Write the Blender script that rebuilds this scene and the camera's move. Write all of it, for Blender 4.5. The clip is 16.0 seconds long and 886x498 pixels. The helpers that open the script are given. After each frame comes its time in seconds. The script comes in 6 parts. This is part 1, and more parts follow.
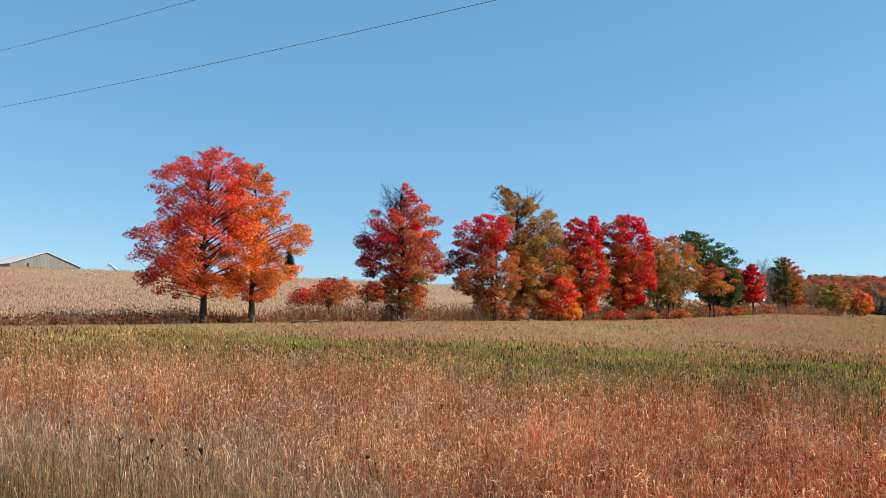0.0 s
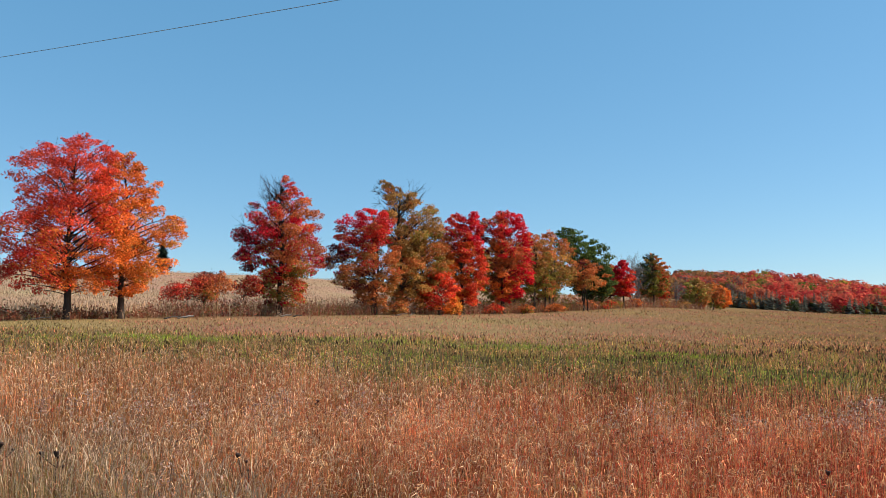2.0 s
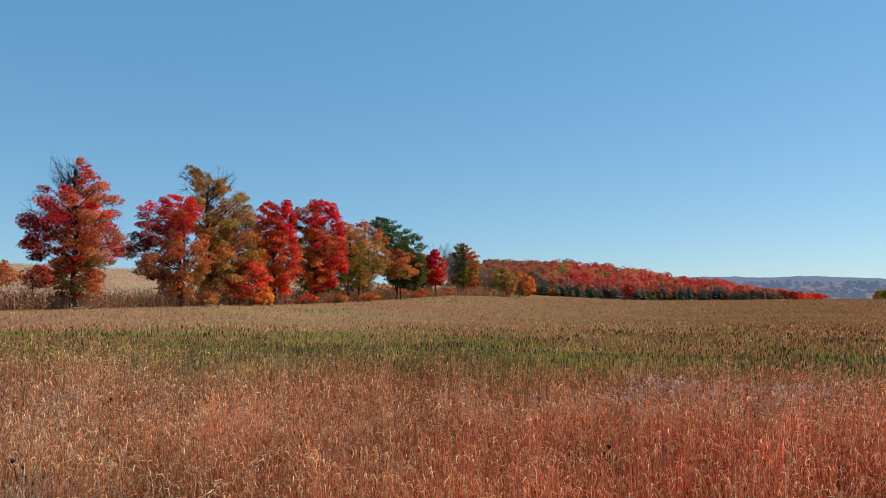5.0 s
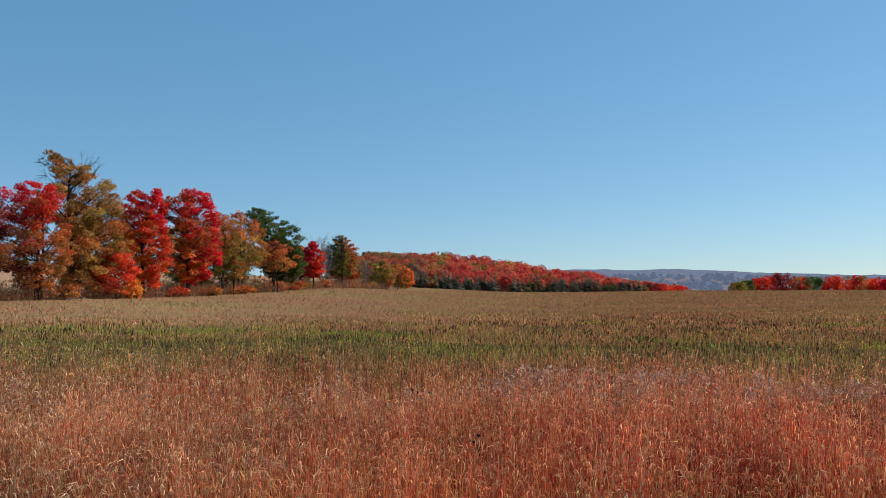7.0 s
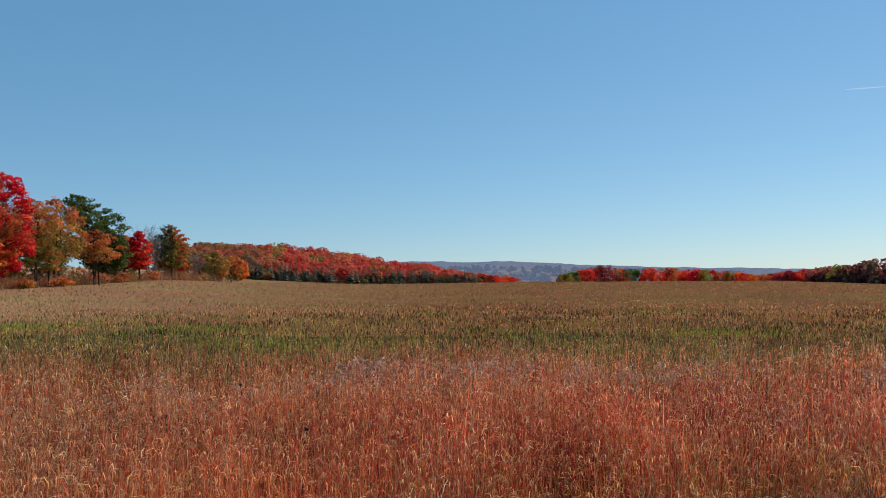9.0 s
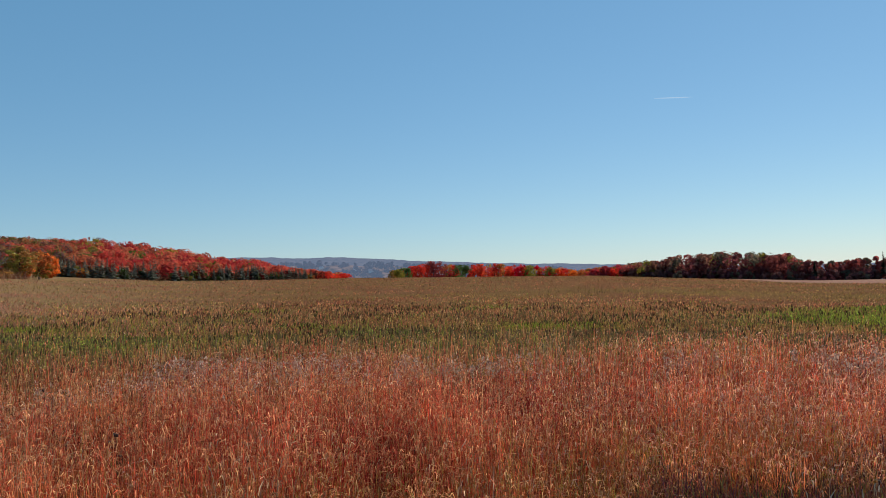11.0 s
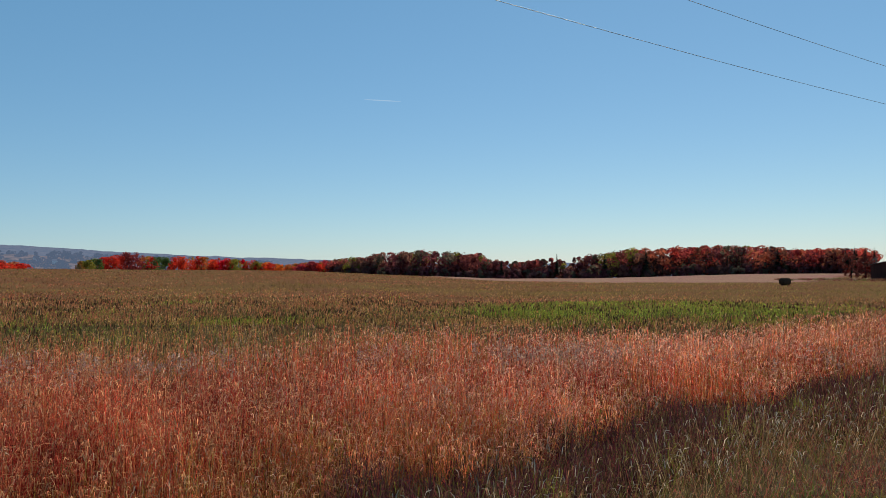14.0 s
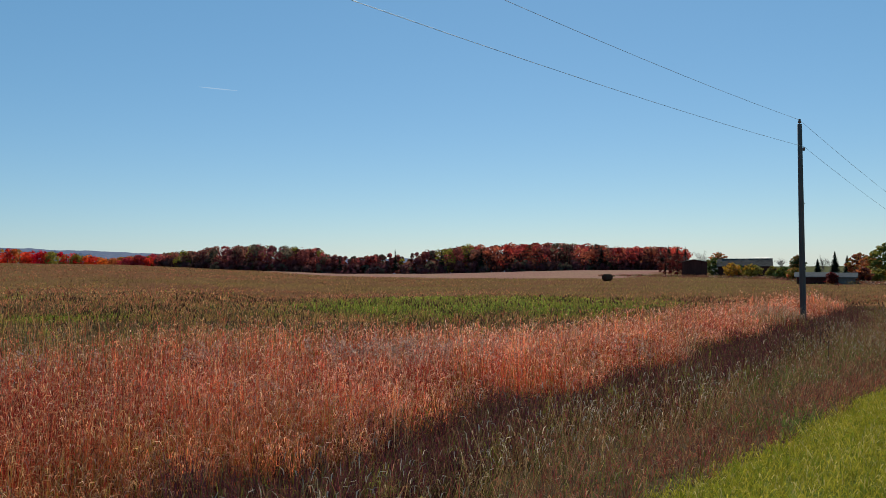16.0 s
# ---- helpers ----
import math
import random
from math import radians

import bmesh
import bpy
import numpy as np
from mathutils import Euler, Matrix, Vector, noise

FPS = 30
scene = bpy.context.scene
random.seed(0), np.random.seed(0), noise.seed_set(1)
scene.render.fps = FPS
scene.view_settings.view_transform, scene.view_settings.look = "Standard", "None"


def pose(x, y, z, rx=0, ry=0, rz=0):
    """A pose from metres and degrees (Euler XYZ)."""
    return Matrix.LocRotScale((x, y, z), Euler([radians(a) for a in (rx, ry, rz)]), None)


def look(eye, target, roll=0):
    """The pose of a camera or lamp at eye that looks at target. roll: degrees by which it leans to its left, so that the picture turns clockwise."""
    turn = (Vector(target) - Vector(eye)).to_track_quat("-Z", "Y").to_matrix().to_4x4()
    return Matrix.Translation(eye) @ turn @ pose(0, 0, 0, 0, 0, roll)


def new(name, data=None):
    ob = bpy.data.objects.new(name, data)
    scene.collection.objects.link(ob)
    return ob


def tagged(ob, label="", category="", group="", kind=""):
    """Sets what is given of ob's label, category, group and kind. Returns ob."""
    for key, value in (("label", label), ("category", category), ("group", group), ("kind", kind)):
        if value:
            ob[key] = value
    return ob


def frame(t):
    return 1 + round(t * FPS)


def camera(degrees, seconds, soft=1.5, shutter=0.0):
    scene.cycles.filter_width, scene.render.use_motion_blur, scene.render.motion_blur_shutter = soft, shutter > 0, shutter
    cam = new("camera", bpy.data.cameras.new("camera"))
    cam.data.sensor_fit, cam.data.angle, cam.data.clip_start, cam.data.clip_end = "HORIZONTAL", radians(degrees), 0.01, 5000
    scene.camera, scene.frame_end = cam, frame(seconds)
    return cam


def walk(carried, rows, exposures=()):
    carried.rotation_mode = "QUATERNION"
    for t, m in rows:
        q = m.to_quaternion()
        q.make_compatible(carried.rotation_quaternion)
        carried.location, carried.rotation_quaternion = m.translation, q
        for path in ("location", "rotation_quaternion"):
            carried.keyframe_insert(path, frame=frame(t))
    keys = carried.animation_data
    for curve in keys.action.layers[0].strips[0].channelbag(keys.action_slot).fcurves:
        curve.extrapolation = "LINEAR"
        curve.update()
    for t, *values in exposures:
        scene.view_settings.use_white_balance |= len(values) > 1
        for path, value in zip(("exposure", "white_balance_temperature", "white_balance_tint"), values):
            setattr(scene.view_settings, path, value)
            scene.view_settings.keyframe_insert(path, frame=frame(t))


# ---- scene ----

# ======================================================= camera and walk
cam = camera(57.55, 16.0, soft=0.55)
EYE_Z = 1.65
ARM = 0.52  # the phone is held at arm's length and swings round the body
# seconds, heading (clockwise from +y), pitch up, lean to the right, in degrees
TURN = [
    (0.0, -34.89, 5.66, -0.19),
    (0.5, -32.89, 5.61, -0.15),
    (1.0, -30.75, 5.50, -0.00),
    (1.5, -28.65, 5.33, 0.04),
    (2.0, -26.50, 5.27, 0.18),
    (2.5, -24.26, 5.21, 0.27),
    (3.0, -21.97, 5.05, 0.44),
    (3.5, -19.72, 4.87, 0.60),
    (4.0, -17.45, 4.69, 0.74),
    (6.5, -7.22, 3.88, 1.26),
    (7.0, -4.81, 3.66, 1.27),
    (7.5, -2.41, 3.38, 1.29),
    (8.0, 0.00, 3.11, 1.30),
    (8.5, 3.74, 2.94, 1.42),
    (9.0, 6.65, 2.80, 1.52),
    (11.5, 22.40, 2.06, 1.81),
    (12.0, 26.86, 2.01, 1.62),
    (12.5, 31.19, 1.96, 1.40),
    (13.0, 33.57, 1.71, 1.26),
    (13.5, 36.13, 1.38, 1.02),
    (14.0, 39.04, 1.32, 0.86),
    (14.5, 42.33, 1.51, 0.78),
    (15.0, 45.66, 1.58, 0.54),
    (15.5, 48.13, 1.19, 0.45),
    (16.0, 50.44, 0.85, 0.49)
]


def eye_pose(heading, pitch, lean):
    a = radians(heading)
    place = (ARM * math.sin(a), ARM * (math.cos(a) - 1.0), EYE_Z)
    return pose(*place, 90 + pitch, 0, -heading) @ pose(0, 0, 0, 0, 0, -lean)


walk(cam, [(t, eye_pose(h, p, l)) for t, h, p, l in TURN], exposures=[
    (0.0, 0.50, 6980, 8), (3.5, 0.32, 6930, 8), (7.0, 0.12, 6850, 8), (9.0, 0.06, 6900, 8), (12.5, -0.06, 7000, 7), (16.0, -0.16, 6680, 6)])

# ======================================================= world and sun
SUN_AZ, SUN_EL = 60.0, 41.0
world = bpy.data.worlds.new("autumn_sky")
scene.world = world
world.use_nodes = True
wn = world.node_tree
wn.nodes.clear()
sky = wn.nodes.new("ShaderNodeTexSky")
sky.sky_type = "NISHITA"
sky.sun_disc = False
sky.sun_elevation = radians(SUN_EL)
sky.sun_rotation = radians(SUN_AZ)
sky.altitude = 300
sky.air_density, sky.dust_density, sky.ozone_density = 0.95, 0.1, 3.5
bg = wn.nodes.new("ShaderNodeBackground")
bg.inputs["Strength"].default_value = 0.082
wo = wn.nodes.new("ShaderNodeOutputWorld")
wn.links.new(sky.outputs[0], bg.inputs[0])
veil = wn.nodes.new("ShaderNodeBackground")
veil.inputs["Color"].default_value, veil.inputs["Strength"].default_value = (0.11, 0.53, 1.0, 1), 1.13
share = wn.nodes.new("ShaderNodeMixShader")
share.inputs[0].default_value = 0.25
wn.links.new(bg.outputs[0], share.inputs[1])
wn.links.new(veil.outputs[0], share.inputs[2])
wn.links.new(share.outputs[0], wo.inputs[0])

sun = new("sun", bpy.data.lights.new("sun", "SUN"))
sun.data.energy, sun.data.angle, sun.data.color = 5.0, radians(0.53), (1.0, 0.91, 0.77)
sa, se = radians(SUN_AZ), radians(SUN_EL)
sun.matrix_world = look((math.sin(sa) * math.cos(se) * 50, math.cos(sa) * math.cos(se) * 50, math.sin(se) * 50), (0, 0, 0))

# ======================================================= materials


def nodes_of(name):
    m = bpy.data.materials.new(name)
    m.use_nodes = True
    nt = m.node_tree
    nt.nodes.clear()
    return m, nt, nt.nodes.new("ShaderNodeOutputMaterial")


def add(nt, kind, **values):
    n = nt.nodes.new(kind)
    for k, v in values.items():
        if k in n.inputs:
            n.inputs[k].default_value = v
    return n


def ramp(nt, stops):
    r = nt.nodes.new("ShaderNodeValToRGB")
    el = r.color_ramp.elements
    while len(el) < len(stops):
        el.new(0.5)
    for e, (p, c) in zip(el, stops):
        e.position, e.color = p, (*c, 1)
    return r


def foliage_material(name, through_part=0.35, rough=0.55, vary=0.35, gloss=0.25):
    """Leaves and blades: their own tint, varied piece by piece, with light passing through."""
    m, nt, out = nodes_of(name)
    tint = nt.nodes.new("ShaderNodeVertexColor")
    tint.layer_name = "tint"
    geo = nt.nodes.new("ShaderNodeNewGeometry")
    hsv = add(nt, "ShaderNodeHueSaturation")
    val = nt.nodes.new("ShaderNodeMapRange")
    val.inputs["To Min"].default_value, val.inputs["To Max"].default_value = 1 - vary, 1 + vary
    nt.links.new(geo.outputs["Random Per Island"], val.inputs["Value"])
    nt.links.new(val.outputs[0], hsv.inputs["Value"])
    nt.links.new(tint.outputs["Color"], hsv.inputs["Color"])
    pb = add(nt, "ShaderNodeBsdfPrincipled", Roughness=rough)
    pb.inputs["Specular IOR Level"].default_value = gloss
    tr = nt.nodes.new("ShaderNodeBsdfTranslucent")
    nt.links.new(hsv.outputs[0], pb.inputs["Base Color"])
    nt.links.new(hsv.outputs[0], tr.inputs["Color"])
    mix = nt.nodes.new("ShaderNodeMixShader")
    mix.inputs[0].default_value = through_part
    nt.links.new(pb.outputs[0], mix.inputs[1])
    nt.links.new(tr.outputs[0], mix.inputs[2])
    nt.links.new(mix.outputs[0], out.inputs[0])
    return m


def rough_material(name, dark, light, scale=4.0, rough=0.85, bump=0.3, stretch=(1, 1, 1), metallic=0.0):
    m, nt, out = nodes_of(name)
    tc = nt.nodes.new("ShaderNodeTexCoord")
    mp = nt.nodes.new("ShaderNodeMapping")
    mp.inputs["Scale"].default_value = stretch
    nt.links.new(tc.outputs["Object"], mp.inputs[0])
    n1 = add(nt, "ShaderNodeTexNoise", Scale=scale, Detail=8.0, Roughness=0.65)
    n2 = add(nt, "ShaderNodeTexNoise", Scale=scale * 0.13, Detail=3.0)
    nt.links.new(mp.outputs[0], n1.inputs["Vector"])
    nt.links.new(mp.outputs[0], n2.inputs["Vector"])
    s = nt.nodes.new("ShaderNodeMath")
    s.operation = "MULTIPLY_ADD"
    s.inputs[1].default_value, s.inputs[2].default_value = 0.6, -0.05
    nt.links.new(n2.outputs[0], s.inputs[0])
    a = nt.nodes.new("ShaderNodeMath")
    a.operation = "MULTIPLY_ADD"
    a.inputs[1].default_value = 0.6
    nt.links.new(n1.outputs[0], a.inputs[0])
    nt.links.new(s.outputs[0], a.inputs[2])
    r = ramp(nt, [(0.3, dark), (0.75, light)])
    nt.links.new(a.outputs[0], r.inputs[0])
    pb = add(nt, "ShaderNodeBsdfPrincipled", Roughness=rough, Metallic=metallic)
    nt.links.new(r.outputs[0], pb.inputs["Base Color"])
    b = add(nt, "ShaderNodeBump", Strength=bump, Distance=0.02)
    nt.links.new(n1.outputs[0], b.inputs["Height"])
    nt.links.new(b.outputs[0], pb.inputs["Normal"])
    nt.links.new(pb.outputs[0], out.inputs[0])
    return m


LEAF = foliage_material("autumn_leaf", 0.42, 0.55, 0.32, 0.15)
BLADE = foliage_material("dry_grass", 0.38, 0.8, 0.5, 0.0)
LAWN = foliage_material("mown_grass", 0.45, 0.8, 0.3, 0.0)
FAR_LEAF = foliage_material("far_leaf", 0.5, 0.8, 0.12, 0.0)
NEEDLE = foliage_material("needles", 0.2, 0.7, 0.35, 0.1)
BARK = rough_material("bark", (0.022, 0.017, 0.015), (0.075, 0.058, 0.05), 6.0, 0.9, 0.6, (1, 1, 0.25))
DEAD_WOOD = rough_material("dead_wood", (0.10, 0.085, 0.075), (0.26, 0.23, 0.21), 6.0, 0.9, 0.4, (1, 1, 0.25))
GREY_WOOD = rough_material("weathered_wood", (0.07, 0.06, 0.055), (0.21, 0.19, 0.175), 9.0, 0.85, 0.4, (1, 1, 0.2))
BARN_GREY = rough_material("grey_barn_board", (0.10, 0.10, 0.105), (0.27, 0.265, 0.27), 3.0, 0.9, 0.3, (1, 1, 0.15))
POLE_WOOD = rough_material("pole_wood", (0.035, 0.027, 0.026), (0.13, 0.105, 0.095), 10.0, 0.85, 0.5, (1, 1, 0.08))
TIN = rough_material("tin_roof", (0.42, 0.42, 0.42), (0.68, 0.68, 0.67), 1.2, 0.5, 0.1)
RUST_TIN = rough_material("rusty_tin_roof", (0.03, 0.026, 0.024), (0.11, 0.105, 0.10), 0.8, 0.75, 0.1)
DULL_TIN = rough_material("dull_tin_roof", (0.09, 0.09, 0.09), (0.17, 0.17, 0.17), 1.2, 0.75, 0.1)
DARK_BOARD = rough_material("dark_barn_board", (0.04, 0.018, 0.016), (0.11, 0.045, 0.038), 3.0, 0.9, 0.3, (1, 1, 0.15))
PALE_WALL = rough_material("pale_siding", (0.45, 0.44, 0.42), (0.7, 0.69, 0.66), 2.0, 0.8, 0.1)
IRON = rough_material("galvanised_iron", (0.12, 0.12, 0.12), (0.25, 0.25, 0.25), 20.0, 0.5, 0.1, metallic=0.6)
WIRE = rough_material("wire", (0.20, 0.21, 0.23), (0.32, 0.33, 0.36), 20.0, 0.6, 0.05)
GLAZE = rough_material("brown_porcelain", (0.08, 0.04, 0.03), (0.14, 0.07, 0.05), 20.0, 0.25, 0.02)
HAY = rough_material("old_hay", (0.03, 0.02, 0.014), (0.10, 0.06, 0.04), 5.0, 0.95, 0.8)
for m in (RUST_TIN, DULL_TIN, DARK_BOARD, HAY, BARK):
    for nd in m.node_tree.nodes:
        if nd.type == "BSDF_PRINCIPLED":
            nd.inputs["Specular IOR Level"].default_value = 0.0
BLUE_PAINT = rough_material("faded_blue_paint", (0.34, 0.48, 0.60), (0.48, 0.60, 0.70), 3.0, 0.6, 0.1)

# ======================================================= lie of the land
AZ = [-180, -100, -75, -52, -38, -30, -22, -13, -8, 0, 6, 12, 20, 29, 36, 43, 50, 60, 67, 75, 90, 120, 180]
Z15 = [-1.0, -0.9, -0.7, -0.75, -0.85, -0.95, -1.05, -1.1, -1.15, -1.2, -1.22, -1.25, -1.27, -1.28, -1.3, -1.3, -1.3, -1.3, -1.3, -1.3, -1.3, -1.2, -1.0]
Z70 = [0, 1.3, 2.05, 2.08, 1.55, 1.25, 0.85, 0.55, 0.25, -0.2, -0.4, -0.5, -0.8, -1.0, -1.3, -1.6, -1.7, -1.7, -1.7, -1.7, -1.5, -0.5, 0]
Z160 = [0, 6, 8.9, 8.9, 7.3, 5.95, 4.75, 4.45, 3.1, 1.5, 0.9, 0.6, 0.2, -0.2, -1.5, -2.3, -2.4, -2.6, -3.2, -3.5, -3.2, -1, 0]
EDGE_R = [200, 230, 250, 250, 250, 250, 260, 270, 290, 320, 370, 420, 500, 500, 450, 430, 430, 430, 400, 330, 300, 250, 200]
EDGE_EL = [0, 2, 3.92, 3.77, 3.36, 2.88, 2.3, 1.7, 1.05, 0.48, 0.38, 0.33, 0.14, -0.06, -0.48, -0.83, -0.9, -0.72, -0.75, -1.1, -1, 0, 0]
BACK_Z = [0, 2, 5, 5, 5, 7, 10, 17, 21, 13, 5, -12, -20, -20, -12, -10, -8, -6, -6, -8, -8, -4, 0]
FAR_Z = -45.0


def field_z(r, az):
    """Height of the natural ground at distance r and heading az (degrees), before the road bank."""
    r, az = np.asarray(r, float), np.asarray(az, float)

    def around(values):
        return np.interp(az, AZ, values)
    er = around(EDGE_R)
    ez = EYE_Z + er * np.tan(np.radians(around(EDGE_EL)))
    nodes = [(0 * er, 0 * er - 1.15), (0 * er + 15, around(Z15)), (0 * er + 70, around(Z70)), (0 * er + 160, around(Z160)),
             (er, ez), (er + 180, around(BACK_Z)), (0 * er + 1600, 0 * er + FAR_Z), (0 * er + 6000, 0 * er + FAR_Z)]
    z = np.zeros_like(r) + FAR_Z
    for (r0, z0), (r1, z1) in zip(nodes, nodes[1:]):
        f = (r - r0) / (r1 - r0)
        z = np.where((f >= 0) & (f < 1), z0 + (z1 - z0) * f, z)
    return z


def ground_z(x, y):
    x, y = np.asarray(x, float), np.asarray(y, float)
    r, az = np.hypot(x, y), np.degrees(np.arctan2(x, y))
    z = field_z(r, az)
    f = np.clip((y - 0.3) / 6.6, 0, 1)
    f = f * f * (3 - 2 * f)
    road = -0.035 * np.clip(x, -60, 60)
    return road * (1 - f) + z * f


def gz(x, y):
    return float(ground_z(x, y))


def polar(az, r):
    a = radians(az)
    return r * math.sin(a), r * math.cos(a)


def stubble_from(az):
    """Distance at which the mown strip before the long wood begins."""
    return np.interp(az, [38, 41, 51, 59, 63, 65.5, 67, 80], [420, 300, 215, 190, 205, 280, 420, 500])


HEDGE_A, HEDGE_DIR = np.array((-55.0, 43.0)), np.array((17.0, 119.0)) / math.hypot(17, 119)


def hedge_point(az):
    """Where the hedgerow's line is met under that heading."""
    t = math.tan(radians(az))
    s = (t * HEDGE_A[1] - HEDGE_A[0]) / (HEDGE_DIR[0] - t * HEDGE_DIR[1])
    return HEDGE_A + s * HEDGE_DIR


def hedge_off(x, y):
    """Metres beyond the hedgerow's line, seen from the road."""
    return -((np.asarray(x) - HEDGE_A[0]) * HEDGE_DIR[1] - (np.asarray(y) - HEDGE_A[1]) * HEDGE_DIR[0])


# ======================================================= mesh helpers
def quads_mesh(name, verts, quads, tints=None, materials=(), smooth=False, slots=None):
    me = bpy.data.meshes.new(name)
    verts = np.ascontiguousarray(verts, np.float32).reshape(-1, 3)
    quads = np.ascontiguousarray(quads, np.int32).reshape(-1, 4)
    me.vertices.add(len(verts))
    me.vertices.foreach_set("co", verts.ravel())
    me.loops.add(quads.size)
    me.loops.foreach_set("vertex_index", quads.ravel())
    me.polygons.add(len(quads))
    me.polygons.foreach_set("loop_start", np.arange(0, quads.size, 4, dtype=np.int32))
    me.polygons.foreach_set("loop_total", np.full(len(quads), 4, np.int32))
    for m in materials:
        me.materials.append(m)
    if slots is not None:
        me.polygons.foreach_set("material_index", np.ascontiguousarray(slots, np.int32))
    me.update(calc_edges=True)
    if smooth:
        me.polygons.foreach_set("use_smooth", np.ones(len(quads), bool))
    if tints is not None:
        at = me.color_attributes.new("tint", "FLOAT_COLOR", "POINT")
        c = np.ones((len(verts), 4), np.float32)
        c[:, :3] = tints
        at.data.foreach_set("color", c.ravel())
    return me


def ribbons(centres, widths, sides):
    """Flat blades: centre lines (N, K, 3), widths (N, K), the way across (N, 3)."""
    n, k, _ = centres.shape
    off = sides[:, None, :] * widths[:, :, None] * 0.5
    v = np.stack([centres - off, centres + off], 2).reshape(-1, 3)
    i = (np.arange(n)[:, None] * 2 * k + 2 * np.arange(k - 1)[None, :])[..., None]
    return v, (i + np.array([0, 1, 3, 2])).reshape(-1, 4)


class Pile:
    """Gathers many small faces for one mesh."""

    def __init__(self):
        self.v, self.q, self.c, self.s, self.n = [], [], [], [], 0

    def put(self, v, q, c, slot=0):
        c = np.broadcast_to(np.asarray(c, float), (len(v), 3)) if np.ndim(c) < 2 else c
        self.v.append(v), self.q.append(q + self.n), self.c.append(c), self.s.append(np.full(len(q), slot))
        self.n += len(v)

    def mesh(self, name, materials):
        return quads_mesh(name, np.concatenate(self.v), np.concatenate(self.q), np.concatenate(self.c), materials, slots=np.concatenate(self.s))


def tube(points, radii, sides=7):
    """A tapered, bent tube of quads along points, with a closed tip."""
    p = np.asarray(points, float)
    rr = np.asarray(radii, float)
    d = np.gradient(p, axis=0)
    d /= np.linalg.norm(d, axis=1)[:, None] + 1e-9
    ref = np.where(np.abs(d[:, 2:3]) > 0.9, [[1.0, 0, 0]], [[0, 0, 1.0]])
    u = np.cross(d, ref)
    u /= np.linalg.norm(u, axis=1)[:, None]
    w = np.cross(d, u)
    a = np.arange(sides) * 2 * math.pi / sides
    ring = u[:, None] * np.cos(a)[None, :, None] + w[:, None] * np.sin(a)[None, :, None]
    v = (p[:, None] + ring * rr[:, None, None]).reshape(-1, 3)
    k = len(p)
    i = (np.arange(k - 1)[:, None] * sides + np.arange(sides)[None, :])
    j = (np.arange(k - 1)[:, None] * sides + (np.arange(sides)[None, :] + 1) % sides)
    q = np.stack([i, j, j + sides, i + sides], -1).reshape(-1, 4)
    return v, q


def part(name, me, parent, label=""):
    ob = new(name, me)
    ob.parent = parent
    if label:
        tagged(ob, label)
    return ob


def thing(name, place, label, category, group="", kind="", turn=0.0):
    ob = new(name)
    ob.matrix_world = pose(*place, 0, 0, turn)
    return tagged(ob, label, category, group, kind)


def box_mesh(name, size, material, centre=(0, 0, 0), bevel=0.0):
    bm = bmesh.new()
    bmesh.ops.create_cube(bm, size=1.0, matrix=Matrix.Translation(centre) @ Matrix.Diagonal((*size, 1)))
    if bevel:
        bmesh.ops.bevel(bm, geom=bm.edges[:], offset=bevel, segments=1, affect="EDGES")
    me = bpy.data.meshes.new(name)
    bm.to_mesh(me)
    bm.free()
    me.materials.append(material)
    return me


def tube_mesh(name, points, radii, material, sides=8):
    v, q = tube(points, radii, sides)
    return quads_mesh(name, v, q, None, [material], smooth=True)


def gable(name, width, length, eaves, ridge, material, over=0.0):
    """A solid end-gabled body: width across the gable, length along the ridge (y)."""
    bm = bmesh.new()
    w, l = width / 2 + over, length / 2 + over
    rows = []
    for yy in (-l, l):
        rows.append([bm.verts.new(p) for p in ((-w, yy, -0.3), (w, yy, -0.3), (w, yy, eaves), (0, yy, ridge), (-w, yy, eaves))])
    bm.faces.new(rows[0])
    bm.faces.new(rows[1][::-1])
    for i in range(5):
        j = (i + 1) % 5
        bm.faces.new((rows[0][i], rows[1][i], rows[1][j], rows[0][j]))
    bmesh.ops.recalc_face_normals(bm, faces=bm.faces[:])
    me = bpy.data.meshes.new(name)
    bm.to_mesh(me)
    bm.free()
    me.materials.append(material)
    return me


def roof_slab(name, width, length, eaves, ridge, side, material, over=0.45, thick=0.14):
    bm = bmesh.new()
    w, l = width / 2 + over, length / 2 + over
    drop = (ridge - eaves) / (width / 2) * over
    a, b = (0, ridge + 0.02), (side * w, eaves - drop + 0.02)
    vs = []
    for yy in (-l, l):
        for dz in (0, thick):
            for px, pz in (a, b):
                vs.append(bm.verts.new((px, yy, pz + dz)))
    for f in ((0, 1, 3, 2), (4, 6, 7, 5), (0, 4, 5, 1), (2, 3, 7, 6), (0, 2, 6, 4), (1, 5, 7, 3)):
        bm.faces.new([vs[i] for i in f])
    bmesh.ops.recalc_face_normals(bm, faces=bm.faces[:])
    me = bpy.data.meshes.new(name)
    bm.to_mesh(me)
    bm.free()
    me.materials.append(material)
    return me


